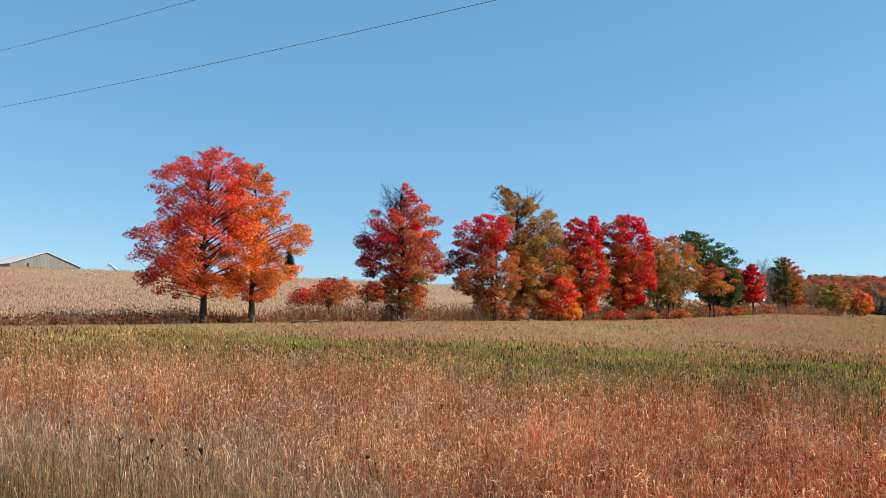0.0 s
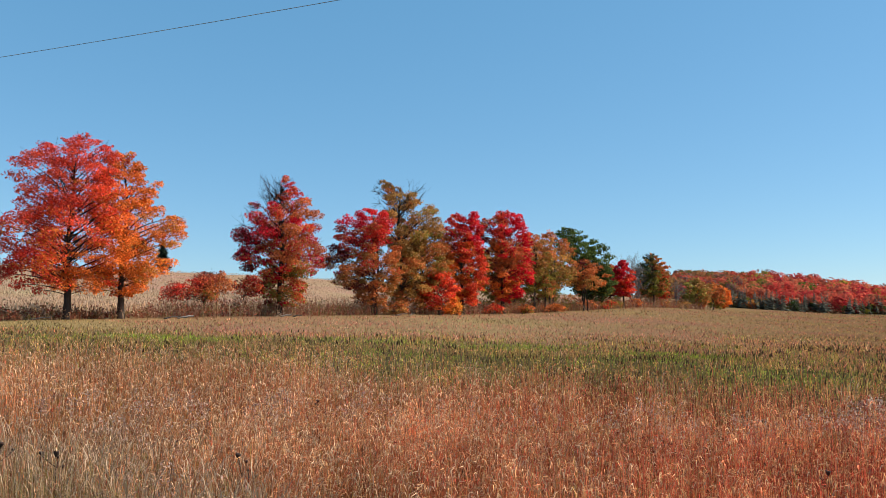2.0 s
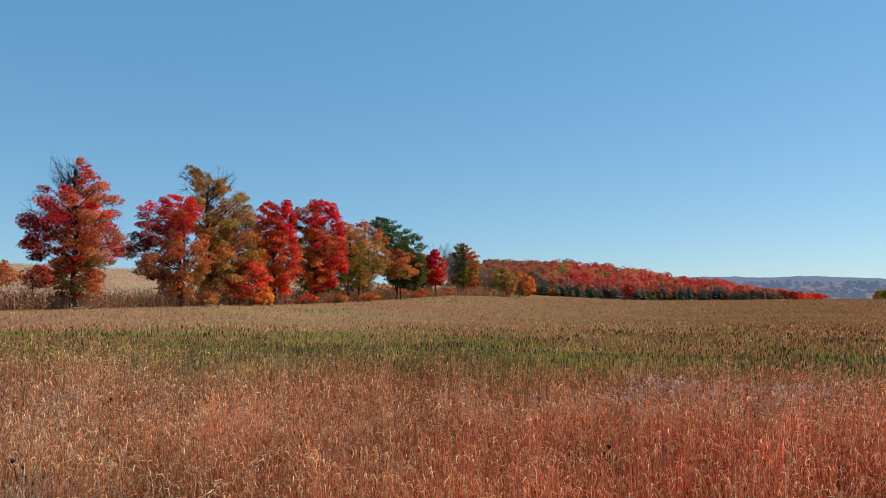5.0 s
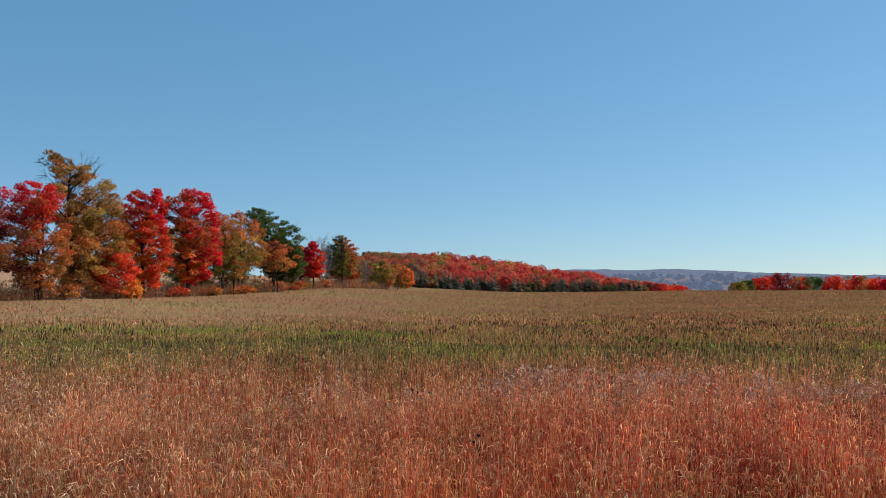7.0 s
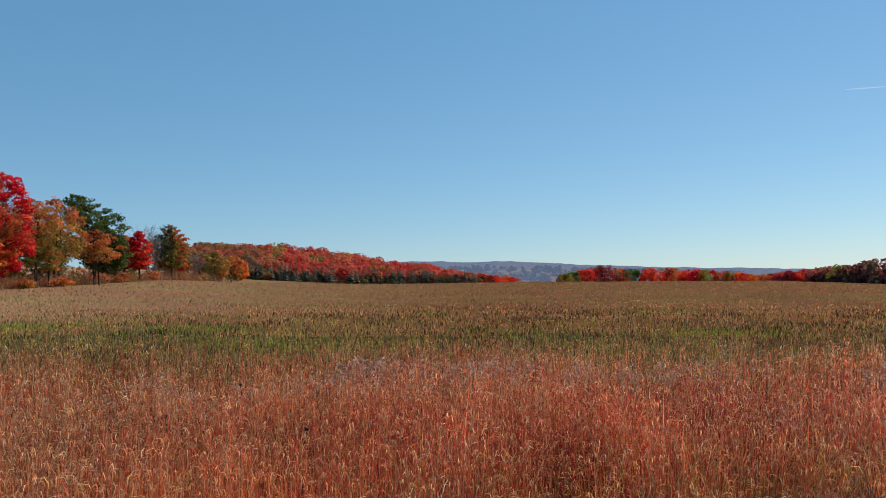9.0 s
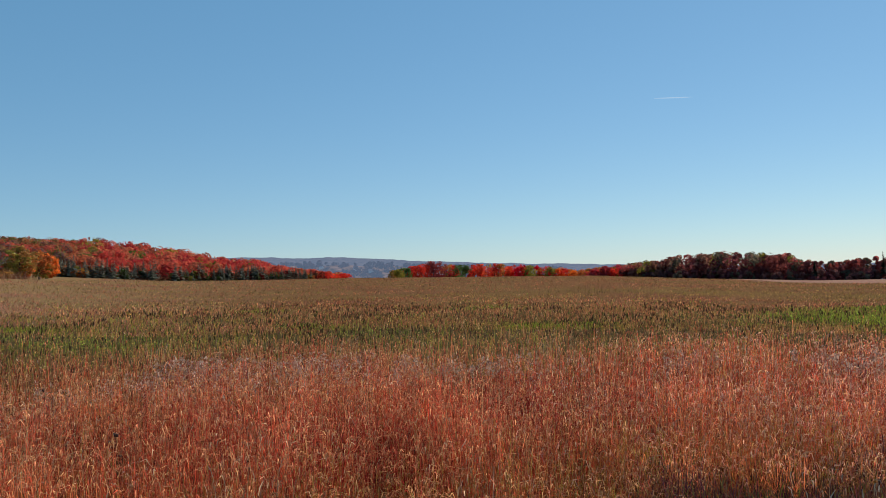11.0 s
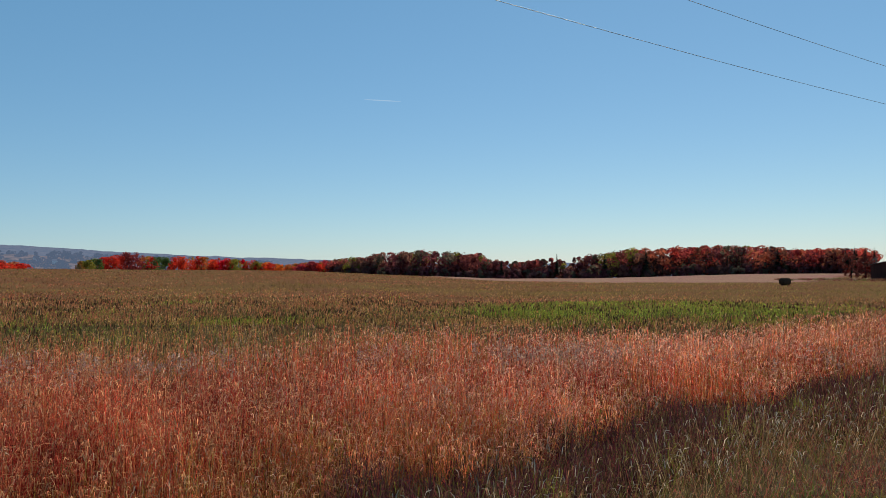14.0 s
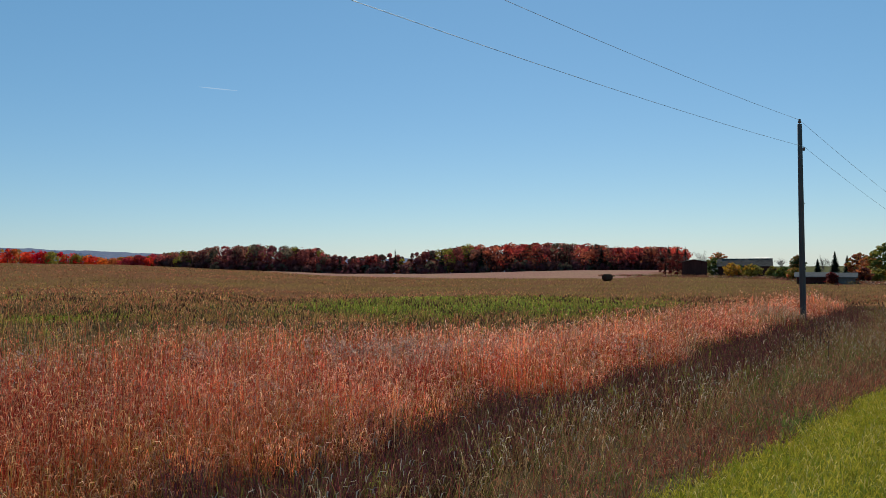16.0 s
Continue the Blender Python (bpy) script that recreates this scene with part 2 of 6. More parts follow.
# ======================================================= the ground
def build_ground():
    rs = np.concatenate([np.linspace(0.5, 16, 32), np.geomspace(17, 700, 64), np.geomspace(760, 4900, 14)])
    az = np.radians(np.arange(-180, 180, 1.5))
    R, A = np.meshgrid(rs, az, indexing="ij")
    x, y = R * np.sin(A), R * np.cos(A)
    z = ground_z(x, y)
    z = z + np.where(R > 8, 0.06 * np.sin(x * 0.31 + 1.0) * np.sin(y * 0.27), 0)
    v = np.stack([x, y, z], -1).reshape(-1, 3)
    n = len(az)
    i = np.arange(len(rs) - 1)[:, None] * n
    a, b = np.arange(n)[None, :], (np.arange(n)[None, :] + 1) % n
    q = np.stack([i + a, i + n + a, i + n + b, i + b], -1).reshape(-1, 4)
    hub = len(v)
    v = np.concatenate([v, [[0, 0, gz(0, 0)]]])
    k = np.arange(0, n, 2)
    q = np.concatenate([q, np.stack([np.full(len(k), hub), k, (k + 1) % n, (k + 2) % n], -1)])
    m, nt, out = nodes_of("field_soil")
    geo = nt.nodes.new("ShaderNodeNewGeometry")
    tint = nt.nodes.new("ShaderNodeVertexColor")
    tint.layer_name = "tint"
    n1 = add(nt, "ShaderNodeTexNoise", Scale=1.6, Detail=10.0, Roughness=0.75)
    n2 = add(nt, "ShaderNodeTexNoise", Scale=0.045, Detail=6.0, Roughness=0.6)
    nt.links.new(geo.outputs["Position"], n1.inputs["Vector"])
    nt.links.new(geo.outputs["Position"], n2.inputs["Vector"])
    hsv = add(nt, "ShaderNodeHueSaturation")
    mr = nt.nodes.new("ShaderNodeMapRange")
    mr.inputs["From Min"].default_value, mr.inputs["From Max"].default_value = 0.3, 0.7
    mr.inputs["To Min"].default_value, mr.inputs["To Max"].default_value = 0.55, 1.5
    nt.links.new(n1.outputs[0], mr.inputs["Value"])
    m2 = nt.nodes.new("ShaderNodeMapRange")
    m2.inputs["From Min"].default_value, m2.inputs["From Max"].default_value = 0.3, 0.7
    m2.inputs["To Min"].default_value, m2.inputs["To Max"].default_value = 0.47, 0.53
    nt.links.new(n2.outputs[0], m2.inputs["Value"])
    nt.links.new(mr.outputs[0], hsv.inputs["Value"])
    nt.links.new(m2.outputs[0], hsv.inputs["Hue"])
    nt.links.new(tint.outputs[0], hsv.inputs["Color"])
    pb = add(nt, "ShaderNodeBsdfPrincipled", Roughness=0.95)
    pb.inputs["Specular IOR Level"].default_value = 0.0
    nt.links.new(hsv.outputs[0], pb.inputs["Base Color"])
    bp = add(nt, "ShaderNodeBump", Strength=0.7, Distance=0.15)
    nt.links.new(n1.outputs[0], bp.inputs["Height"])
    nt.links.new(bp.outputs[0], pb.inputs["Normal"])
    nt.links.new(pb.outputs[0], out.inputs[0])
    # ground cover by place: lawn, rough verge, foxtail, weeds, open field, stubble, corn
    X, Y = v[:, 0], v[:, 1]
    r, az = np.hypot(X, Y), np.degrees(np.arctan2(X, Y))
    c = np.empty((len(v), 3))
    c[:] = (0.15, 0.08, 0.04)
    c[Y < 7.4] = (0.10, 0.075, 0.04)
    c[Y < 3.1] = (0.13, 0.15, 0.03)
    # shade among foxtail and weed stems is put into the soil colour
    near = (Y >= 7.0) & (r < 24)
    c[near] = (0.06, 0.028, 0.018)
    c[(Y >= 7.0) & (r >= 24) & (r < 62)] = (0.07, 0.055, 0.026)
    west = (np.clip((r - 46) / 12, 0, 1) * np.interp(az, [-22, 8], [1, 0]) * (Y >= 7.0))[:, None]
    c = c * (1 - west) + np.array((0.23, 0.145, 0.08)) * west
    stub = (az > 38) & (r > stubble_from(az)) & (Y > 30)
    c[stub] = (0.26, 0.148, 0.115)
    c[(hedge_off(X, Y) > 5) & (r < 280) & (az < -11)] = (0.32, 0.20, 0.135)
    c[r > 520] = (0.10, 0.10, 0.05)
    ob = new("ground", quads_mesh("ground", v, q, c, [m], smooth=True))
    return tagged(ob, "rolling field soil under dry autumn grass", "ground", kind="structure")


build_ground()


# ======================================================= far distance
def lattice(seed, n=64):
    return np.random.default_rng(seed).random((n, n))


def vnoise(x, y, size, seed):
    """Smooth random values from 0 to 1 over the plan; size: metres between humps."""
    t = lattice(seed)
    n = len(t)
    u, v = np.asarray(x) / size + 1000.37, np.asarray(y) / size + 1000.71
    i, j = np.floor(u).astype(int), np.floor(v).astype(int)
    f, g = u - i, v - j
    f, g = f * f * (3 - 2 * f), g * g * (3 - 2 * g)
    a, b = t[i % n, j % n], t[(i + 1) % n, j % n]
    c, d = t[i % n, (j + 1) % n], t[(i + 1) % n, (j + 1) % n]
    return (a * (1 - f) + b * f) * (1 - g) + (c * (1 - f) + d * f) * g


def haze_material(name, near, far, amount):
    """Far country: dull ground; kilometres of bluish air are mixed in as a glow."""
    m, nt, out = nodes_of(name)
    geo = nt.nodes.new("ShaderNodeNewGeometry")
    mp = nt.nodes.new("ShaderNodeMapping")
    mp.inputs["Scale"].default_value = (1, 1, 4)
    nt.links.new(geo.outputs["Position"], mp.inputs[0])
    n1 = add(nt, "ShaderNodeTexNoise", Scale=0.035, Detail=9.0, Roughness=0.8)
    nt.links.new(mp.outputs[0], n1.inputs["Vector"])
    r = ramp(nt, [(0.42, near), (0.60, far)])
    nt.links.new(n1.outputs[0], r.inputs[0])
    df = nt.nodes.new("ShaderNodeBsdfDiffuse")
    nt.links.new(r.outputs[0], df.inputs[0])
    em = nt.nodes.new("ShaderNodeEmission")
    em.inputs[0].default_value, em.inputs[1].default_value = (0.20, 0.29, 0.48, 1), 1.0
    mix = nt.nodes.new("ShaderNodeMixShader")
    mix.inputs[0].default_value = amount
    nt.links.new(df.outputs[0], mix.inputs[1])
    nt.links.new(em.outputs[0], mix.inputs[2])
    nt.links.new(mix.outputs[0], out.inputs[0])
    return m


def build_hills(name, az_nodes, el_nodes, r0, r1, wobble, seed, material, label):
    az = np.arange(az_nodes[0], az_nodes[-1] + 0.01, 0.25)
    top = np.interp(az, az_nodes, el_nodes) + wobble * (vnoise(az, az * 0, 1.2, seed) - 0.5) + 0.5 * wobble * (vnoise(az, az * 0, 0.35, seed + 1) - 0.5)
    fr = np.linspace(0, 1, 14)
    V = []
    for f in fr:
        r = r0 + (r1 - r0) * f
        ztop = EYE_Z + r1 * np.tan(np.radians(top))
        z = FAR_Z + (ztop - FAR_Z) * (f * f * (3 - 2 * f)) + (18 * (vnoise(az * 40, r + 0 * az, 90, seed + 2) - 0.5) * math.sin(math.pi * f))
        V.append(np.stack([r * np.sin(np.radians(az)), r * np.cos(np.radians(az)), z], -1))
    V = np.concatenate([np.stack(V), [np.stack([V[-1][:, 0] * 1.03, V[-1][:, 1] * 1.03, 0 * az + FAR_Z], -1)]])
    n, k = len(az), len(V)
    i = np.arange(k - 1)[:, None] * n + np.arange(n - 1)[None, :]
    q = np.stack([i, i + 1, i + n + 1, i + n], -1).reshape(-1, 4)
    ob = new(name, quads_mesh(name, V.reshape(-1, 3), q, None, [material], smooth=True))
    return tagged(ob, label, "hills", kind="structure")


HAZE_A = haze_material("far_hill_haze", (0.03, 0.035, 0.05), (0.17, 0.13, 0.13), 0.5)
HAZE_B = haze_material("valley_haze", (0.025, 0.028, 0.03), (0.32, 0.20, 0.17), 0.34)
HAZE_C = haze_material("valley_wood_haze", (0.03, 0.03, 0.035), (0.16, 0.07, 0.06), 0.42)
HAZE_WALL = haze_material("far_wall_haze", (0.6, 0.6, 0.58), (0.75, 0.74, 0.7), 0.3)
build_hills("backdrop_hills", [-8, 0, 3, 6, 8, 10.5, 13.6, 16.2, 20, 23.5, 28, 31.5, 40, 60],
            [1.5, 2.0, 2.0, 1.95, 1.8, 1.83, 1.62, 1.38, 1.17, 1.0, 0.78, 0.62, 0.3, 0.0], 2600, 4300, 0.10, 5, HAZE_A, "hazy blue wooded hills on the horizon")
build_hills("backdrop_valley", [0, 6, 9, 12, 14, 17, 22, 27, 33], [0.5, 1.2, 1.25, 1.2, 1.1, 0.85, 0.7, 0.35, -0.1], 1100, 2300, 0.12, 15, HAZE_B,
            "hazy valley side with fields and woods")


# ======================================================= trees
def unit(v):
    return v / (np.linalg.norm(v, axis=-1, keepdims=True) + 1e-9)


def leaf_quads(rng, centres, size, flat=0.3, outward=None, wild=0.55):
    """Leaf sprays: one bent diamond at each centre, turned partly outward from the crown."""
    n = len(centres)
    nrm = rng.normal(size=(n, 3)) + np.array([0, 0, flat])
    if outward is not None:
        nrm = wild * nrm + outward
    nrm = unit(nrm)
    a = unit(np.cross(nrm, rng.normal(size=(n, 3))))
    b = np.cross(nrm, a)
    s = size * rng.uniform(0.6, 1.3, (n, 1))
    v = np.stack([centres - a * s, centres - b * s * 0.62 + nrm * s * 0.2, centres + a * s, centres + b * s * 0.62 + nrm * s * 0.2], 1).reshape(-1, 3)
    return v, np.arange(4 * n).reshape(-1, 4)


def crown_profile(u, low=0.75, wide=0.36, tip=2.0):
    """Half width of a crown, 0 to 1, at the height fraction u."""
    up = np.clip(1 - (np.clip(u - wide, 0, 1) / (1 - wide)) ** tip, 0, 1) ** 0.8
    down = low + (1 - low) * np.sqrt(np.clip(u / wide, 0, 1))
    return np.where(u > wide, up, down)


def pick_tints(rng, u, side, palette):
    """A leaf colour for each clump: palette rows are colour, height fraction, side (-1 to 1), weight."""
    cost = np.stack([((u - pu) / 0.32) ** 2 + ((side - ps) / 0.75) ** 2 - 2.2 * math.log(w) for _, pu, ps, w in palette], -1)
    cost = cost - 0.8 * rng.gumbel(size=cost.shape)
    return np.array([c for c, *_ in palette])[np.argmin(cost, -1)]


def bare_branch(pile, rng, at, way, length, radius, depth, spread=0.55, rise=0.25):
    """A leafless branch and all that forks from it."""
    side = rng.normal(size=3) * 0.10 * length
    end = at + way * length
    mid = (at + end) / 2 + side
    pile.put(*tube(np.stack([at, mid, end]), [radius, radius * 0.8, max(radius * 0.55, 0.006)], 6 if depth > 2 else 3), (0.5, 0.5, 0.5))
    if depth == 0:
        return
    for k in range(5 if depth > 1 else 4):
        f = 1.0 if k == 0 else rng.uniform(0.3, 0.95)
        p = mid + (end - mid) * (2 * f - 1) if f > 0.5 else at + (mid - at) * 2 * f
        turn = unit(way + rng.normal(size=3) * spread + np.array((0, 0, rise)))
        bare_branch(pile, rng, p, turn, length * rng.uniform(0.5, 0.72), max(radius * 0.52, 0.008), depth - 1, spread, rise)


def build_bare_tree(name, x, y, h, label, seed, group, spread=0.5, stems=1, thick=1.0):
    rng = np.random.default_rng(seed)
    root = thing(name, (x, y, gz(x, y) - 0.1), label, "tree", group)
    wood = Pile()
    for k in range(stems):
        foot = np.array((rng.normal() * 0.4 * (stems > 1), rng.normal() * 0.4 * (stems > 1), 0.0))
        bare_branch(wood, rng, foot, unit(np.array((rng.normal() * 0.12, rng.normal() * 0.12, 1.0))), h * 0.38, 0.014 * h * thick / math.sqrt(stems), 4, spread)
    part("trunk", wood.mesh("trunk", [DEAD_WOOD]), root)
    return root


def build_tree(name, x, y, h, base, palette, leaves, label, seed, r=0.0, shape=None, leaf=0.118, bare=0.0, trunks=1, thick=1.0, boughs=70, droop=0.22, open_part=0.25,
               group="trees along the hedgerow", category="tree", dead=(-0.75, 0.15), steep=0.2, core=0.36, lobe=1.0):
    """A broadleaf tree: forked trunk, boughs that end on the crown's outline, and leaf sprays along their twigs.
    shape: height fraction of the crown, reach to its left and to its right in metres, seen from the road."""
    rng = np.random.default_rng(seed)
    root = thing(name, (x, y, gz(x, y) - 0.1), label, category, group)
    wood = Pile()
    az = math.atan2(x, y)
    right = np.array((math.cos(az), -math.sin(az), 0.0))
    away = np.array((math.sin(az), math.cos(az), 0.0))
    if shape is None:
        shape = [(0, 0.5 * r, 0.5 * r), (0.2, 0.9 * r, 0.9 * r), (0.45, r, r), (0.7, 0.85 * r, 0.85 * r), (0.9, 0.5 * r, 0.5 * r), (1.0, 0.1 * r, 0.1 * r)]
    su, sl, sr = (np.array(c, float) for c in zip(*shape))

    def outline(u):
        left, right_reach = np.interp(u, su, sl), np.interp(u, su, sr)
        return (right_reach - left) / 2, np.maximum((right_reach + left) / 2, 0.15)

    # trunk, leaning to the crown's upper middle
    top_shift = outline(0.85)[0]
    stems = []
    for k in range(trunks):
        foot = (right * rng.uniform(-1, 1) + away * rng.normal() * 0.4) * (0.55 if trunks > 1 else 0.0)
        ts = np.linspace(0, 0.93, 10)
        lean = right * (top_shift + (rng.uniform(-1.2, 1.2) if trunks > 1 else 0)) + away * rng.normal() * 0.5
        line = foot + lean * (ts ** 1.6)[:, None] + np.stack([0.06 * np.sin(ts * 9 + seed) * ts * 4, 0.06 * np.cos(ts * 8 + seed) * ts * 4, ts * h], -1)
        rad = 0.0185 * h * thick / math.sqrt(trunks) * (1 - ts) ** 0.85 + 0.012
        rad[0] *= 1.45
        wood.put(*tube(line, rad, 9), (0.5, 0.5, 0.5))
        stems.append((ts, line, rad))
    # boughs, spread over the outline, each carrying one lobe of the crown
    lobes = []
    boughs = int(1.6 * boughs)
    for j in range(boughs):
        u = (j + rng.random()) / boughs
        a = j * 2.39996 + rng.uniform(-0.35, 0.35)
        off, w = outline(u)
        size = (0.42 + 0.185 * w) * rng.uniform(0.75, 1.25) * lobe
        far = w * rng.uniform(1.0, 1.14) - 0.62 * size if rng.random() > core else w * rng.uniform(0.15, 0.6)
        far = max(far, 0.05)
        z_end = base + 0.4 * size + u * (h - base - 0.85 * size)
        end = right * (off + far * math.cos(a)) + away * far * math.sin(a) + np.array((0, 0, z_end))
        ts, line, rad = stems[j % trunks]
        rise = (steep + 0.75 * u) * far
        f = np.clip((z_end - rise) / h, 0.1 if base < 1.2 else 0.85 * base / h, 0.88)
        at = np.array([np.interp(f, ts, line[:, i]) for i in range(3)])
        length = np.linalg.norm(end - at) + 0.01
        mid = (at + end) / 2 + np.array((0, 0, droop * length * 0.4)) + rng.normal(size=3) * 0.05 * length
        s = np.linspace(0, 1, 6)[:, None]
        curve = (1 - s) ** 2 * at + 2 * s * (1 - s) * mid + s * s * end
        lr = min(0.4 * np.interp(f, ts, rad), 0.008 + 0.012 * length)
        wood.put(*tube(curve, lr * (1 - 0.8 * s[:, 0]) + 0.006, 4), (0.5, 0.5, 0.5))
        out = unit(np.array(((end - at)[0], (end - at)[1], 0.25 * length * (u - 0.3))) + 1e-6)
        thin = rng.random() < bare * np.clip(3.0 * u - 1.5, 0, 1) * np.clip(1.1 - 1.2 * math.cos(a), 0.1, 2)
        for q in range(9 if thin else 2):
            way = unit(out + rng.normal(size=3) * 0.7 + np.array((0, 0, 0.3)))
            tip = end + way * size * rng.uniform(0.7, 1.3)
            wood.put(*tube(np.stack([end, (end + tip) / 2 + rng.normal(size=3) * 0.05, tip]), [0.022, 0.015, 0.007], 3), (0.5, 0.5, 0.5))
        if not thin:
            lobes.append((end, out, size, (end @ right - off) / max(w, 0.5)))
    for k in range(30 if bare > 0 else 0):  # dead twigs that rise out of the crown
        ts, line, rad = stems[0]
        at = np.array([np.interp(rng.uniform(0.55, 0.82), ts, line[:, i]) for i in range(3)])
        reach_out = max(outline(0.7)[1], 1.0)
        end = right * reach_out * rng.uniform(*dead) + away * rng.normal() * 0.6 + np.array((0, 0, h * rng.uniform(0.84, 0.99)))
        mid = (at + end) / 2 + rng.normal(size=3) * 0.25
        wood.put(*tube(np.stack([at, mid, end]), [0.035, 0.022, 0.008], 4), (0.5, 0.5, 0.5))
        for w in range(9):
            p = mid + (end - mid) * rng.random()
            tip = p + unit(end - mid + rng.normal(size=3) * 1.0) * rng.uniform(0.4, 1.1)
            wood.put(*tube(np.stack([p, (p + tip) / 2 + rng.normal(size=3) * 0.05, tip]), [0.014, 0.010, 0.006], 3), (0.5, 0.5, 0.5))
    part("trunk", wood.mesh("trunk", [BARK]), root)
    total = sum(b[2] ** 2 for b in lobes)
    points, normals, colours = [], [], []
    for c, out, size, side in lobes:
        n = max(12, int(1.5 * leaves * size ** 2 / total))
        d = unit(rng.normal(size=(n, 3)) + 0.35 * out + np.array((0, 0, 0.3)))
        bump = unit(rng.normal(size=(8, 3)) + 0.4 * out + np.array((0, 0, 0.2)))
        swell = np.max(d @ bump.T, axis=1)
        swell = 0.55 + 0.6 * np.clip(swell, 0, 1) ** 4
        p = d * (size * swell * rng.random(n) ** 0.3)[:, None]
        keep = rng.random(n) < np.clip((swell - 0.62) * (3.2 - 3.0 * open_part) + 1.0 - 1.6 * open_part, 0.1, 1)
        across = unit(np.cross(out, np.array((0, 0, 1.0))))
        p = (p @ out)[:, None] * out * 1.15 + (p @ across)[:, None] * across + np.array((0, 0, 1.0)) * (0.52 * p[:, 2] - 0.12 * np.abs(p @ out))[:, None]
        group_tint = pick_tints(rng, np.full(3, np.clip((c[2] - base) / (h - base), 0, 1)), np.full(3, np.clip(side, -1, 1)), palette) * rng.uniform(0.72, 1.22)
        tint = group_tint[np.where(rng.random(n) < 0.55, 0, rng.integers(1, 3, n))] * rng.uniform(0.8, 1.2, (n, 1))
        points.append((c + p)[keep]), normals.append(d[keep]), colours.append(tint[keep])
    p, d, col = np.concatenate(points), np.concatenate(normals), np.concatenate(colours)
    v, q = leaf_quads(rng, p, leaf, 0.5, 0.6 * d, 0.7)
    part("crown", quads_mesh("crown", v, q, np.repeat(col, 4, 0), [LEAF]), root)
    return root


RED, CRIMSON, SCARLET = (0.68, 0.052, 0.032), (0.66, 0.014, 0.032), (0.76, 0.085, 0.038)
ORANGE, GOLD, RUST = (0.80, 0.21, 0.04), (0.76, 0.33, 0.055), (0.58, 0.165, 0.05)
BROWN, OLIVE, GREEN, DARK = (0.42, 0.215, 0.06), (0.27, 0.225, 0.042), (0.10, 0.14, 0.03), (0.06, 0.085, 0.024)
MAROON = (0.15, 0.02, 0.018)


def hedge_spot(az, off):
    p = hedge_point(az) + np.array((-HEDGE_DIR[1], HEDGE_DIR[0])) * off
    return p[0], p[1], max(1.0, math.hypot(p[0], p[1]) / 76)


def hedge_tree(az, off=0.0, **kw):
    x, y, far = hedge_spot(az, off)
    kw["leaf"] = kw.get("leaf", 0.10) * far
    kw["h"] = 1.025 * kw["h"]
    kw["leaves"] = int(kw["leaves"] / far ** 1.3)
    return build_tree(x=x, y=y, **kw)


hedge_tree(-51.6, name="maple_tree", h=14.5, base=2.0, leaves=33000, seed=1, boughs=92, open_part=0.36, leaf=0.095, label="tall red and orange maple at the corn's edge",
           shape=[(0, 3.0, 2.0), (0.07, 4.0, 2.8), (0.14, 5.0, 3.5), (0.26, 5.1, 4.0), (0.39, 5.7, 4.2), (0.54, 4.3, 4.3), (0.61, 3.1, 4.2), (0.71, 3.9, 3.8), (0.82, 3.6, 3.0), (0.92, 2.3, 2.9), (1.0, 0.4, 1.6)],
           palette=[(RED, 0.9, -0.1, 1.2), (SCARLET, 0.6, -0.3, 1.5), (SCARLET, 0.7, 0.4, 1.1), (ORANGE, 0.35, 0.3, 1.0), (RED, 0.15, -0.8, 1.1), (ORANGE, 0.3, 0.7, 0.8)])
hedge_tree(-48.4, name="maple_tree", h=13.8, base=1.8, leaves=23000, seed=2, boughs=70, open_part=0.36, leaf=0.095, label="orange maple with golden lower leaves beside a taller one",
           shape=[(0, 1.8, 1.6), (0.04, 1.9, 2.1), (0.12, 2.3, 3.3), (0.25, 2.4, 3.6), (0.35, 2.4, 3.9), (0.41, 2.4, 4.6), (0.54, 2.4, 4.3), (0.70, 2.2, 3.2), (0.81, 2.0, 2.7), (0.94, 1.6, 1.2), (1.0, 0.7, 0.3)],
           palette=[(ORANGE, 0.85, 0, 1.5), (GOLD, 0.5, 0.8, 1.0), (ORANGE, 0.35, 0.3, 1.5), (GOLD, 0.15, 0.1, 0.6), (SCARLET, 0.6, -0.6, 1.2)])
# maroon leaves put the shade of its left side into the colour
hedge_tree(-38.1, name="maple_tree", h=14.1, base=0.9, leaves=27000, seed=3, boughs=84, bare=0.45, open_part=0.2, dead=(-0.6, 0.0), label="red maple, dark green below, bare twigs on its crown",
           shape=[(0, 1.1, 1.6), (0.11, 2.0, 2.8), (0.2, 2.6, 2.9), (0.3, 3.5, 3.7), (0.34, 3.8, 4.2), (0.48, 4.3, 4.0), (0.64, 4.1, 4.0), (0.73, 3.4, 3.4), (0.8, 2.8, 2.7), (0.91, 0.9, 2.0), (1.0, 0.0, 0.7)],
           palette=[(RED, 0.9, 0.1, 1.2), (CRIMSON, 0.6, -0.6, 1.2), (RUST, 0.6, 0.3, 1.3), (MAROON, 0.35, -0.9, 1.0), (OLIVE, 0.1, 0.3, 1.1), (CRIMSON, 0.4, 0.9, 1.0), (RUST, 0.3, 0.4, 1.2)])
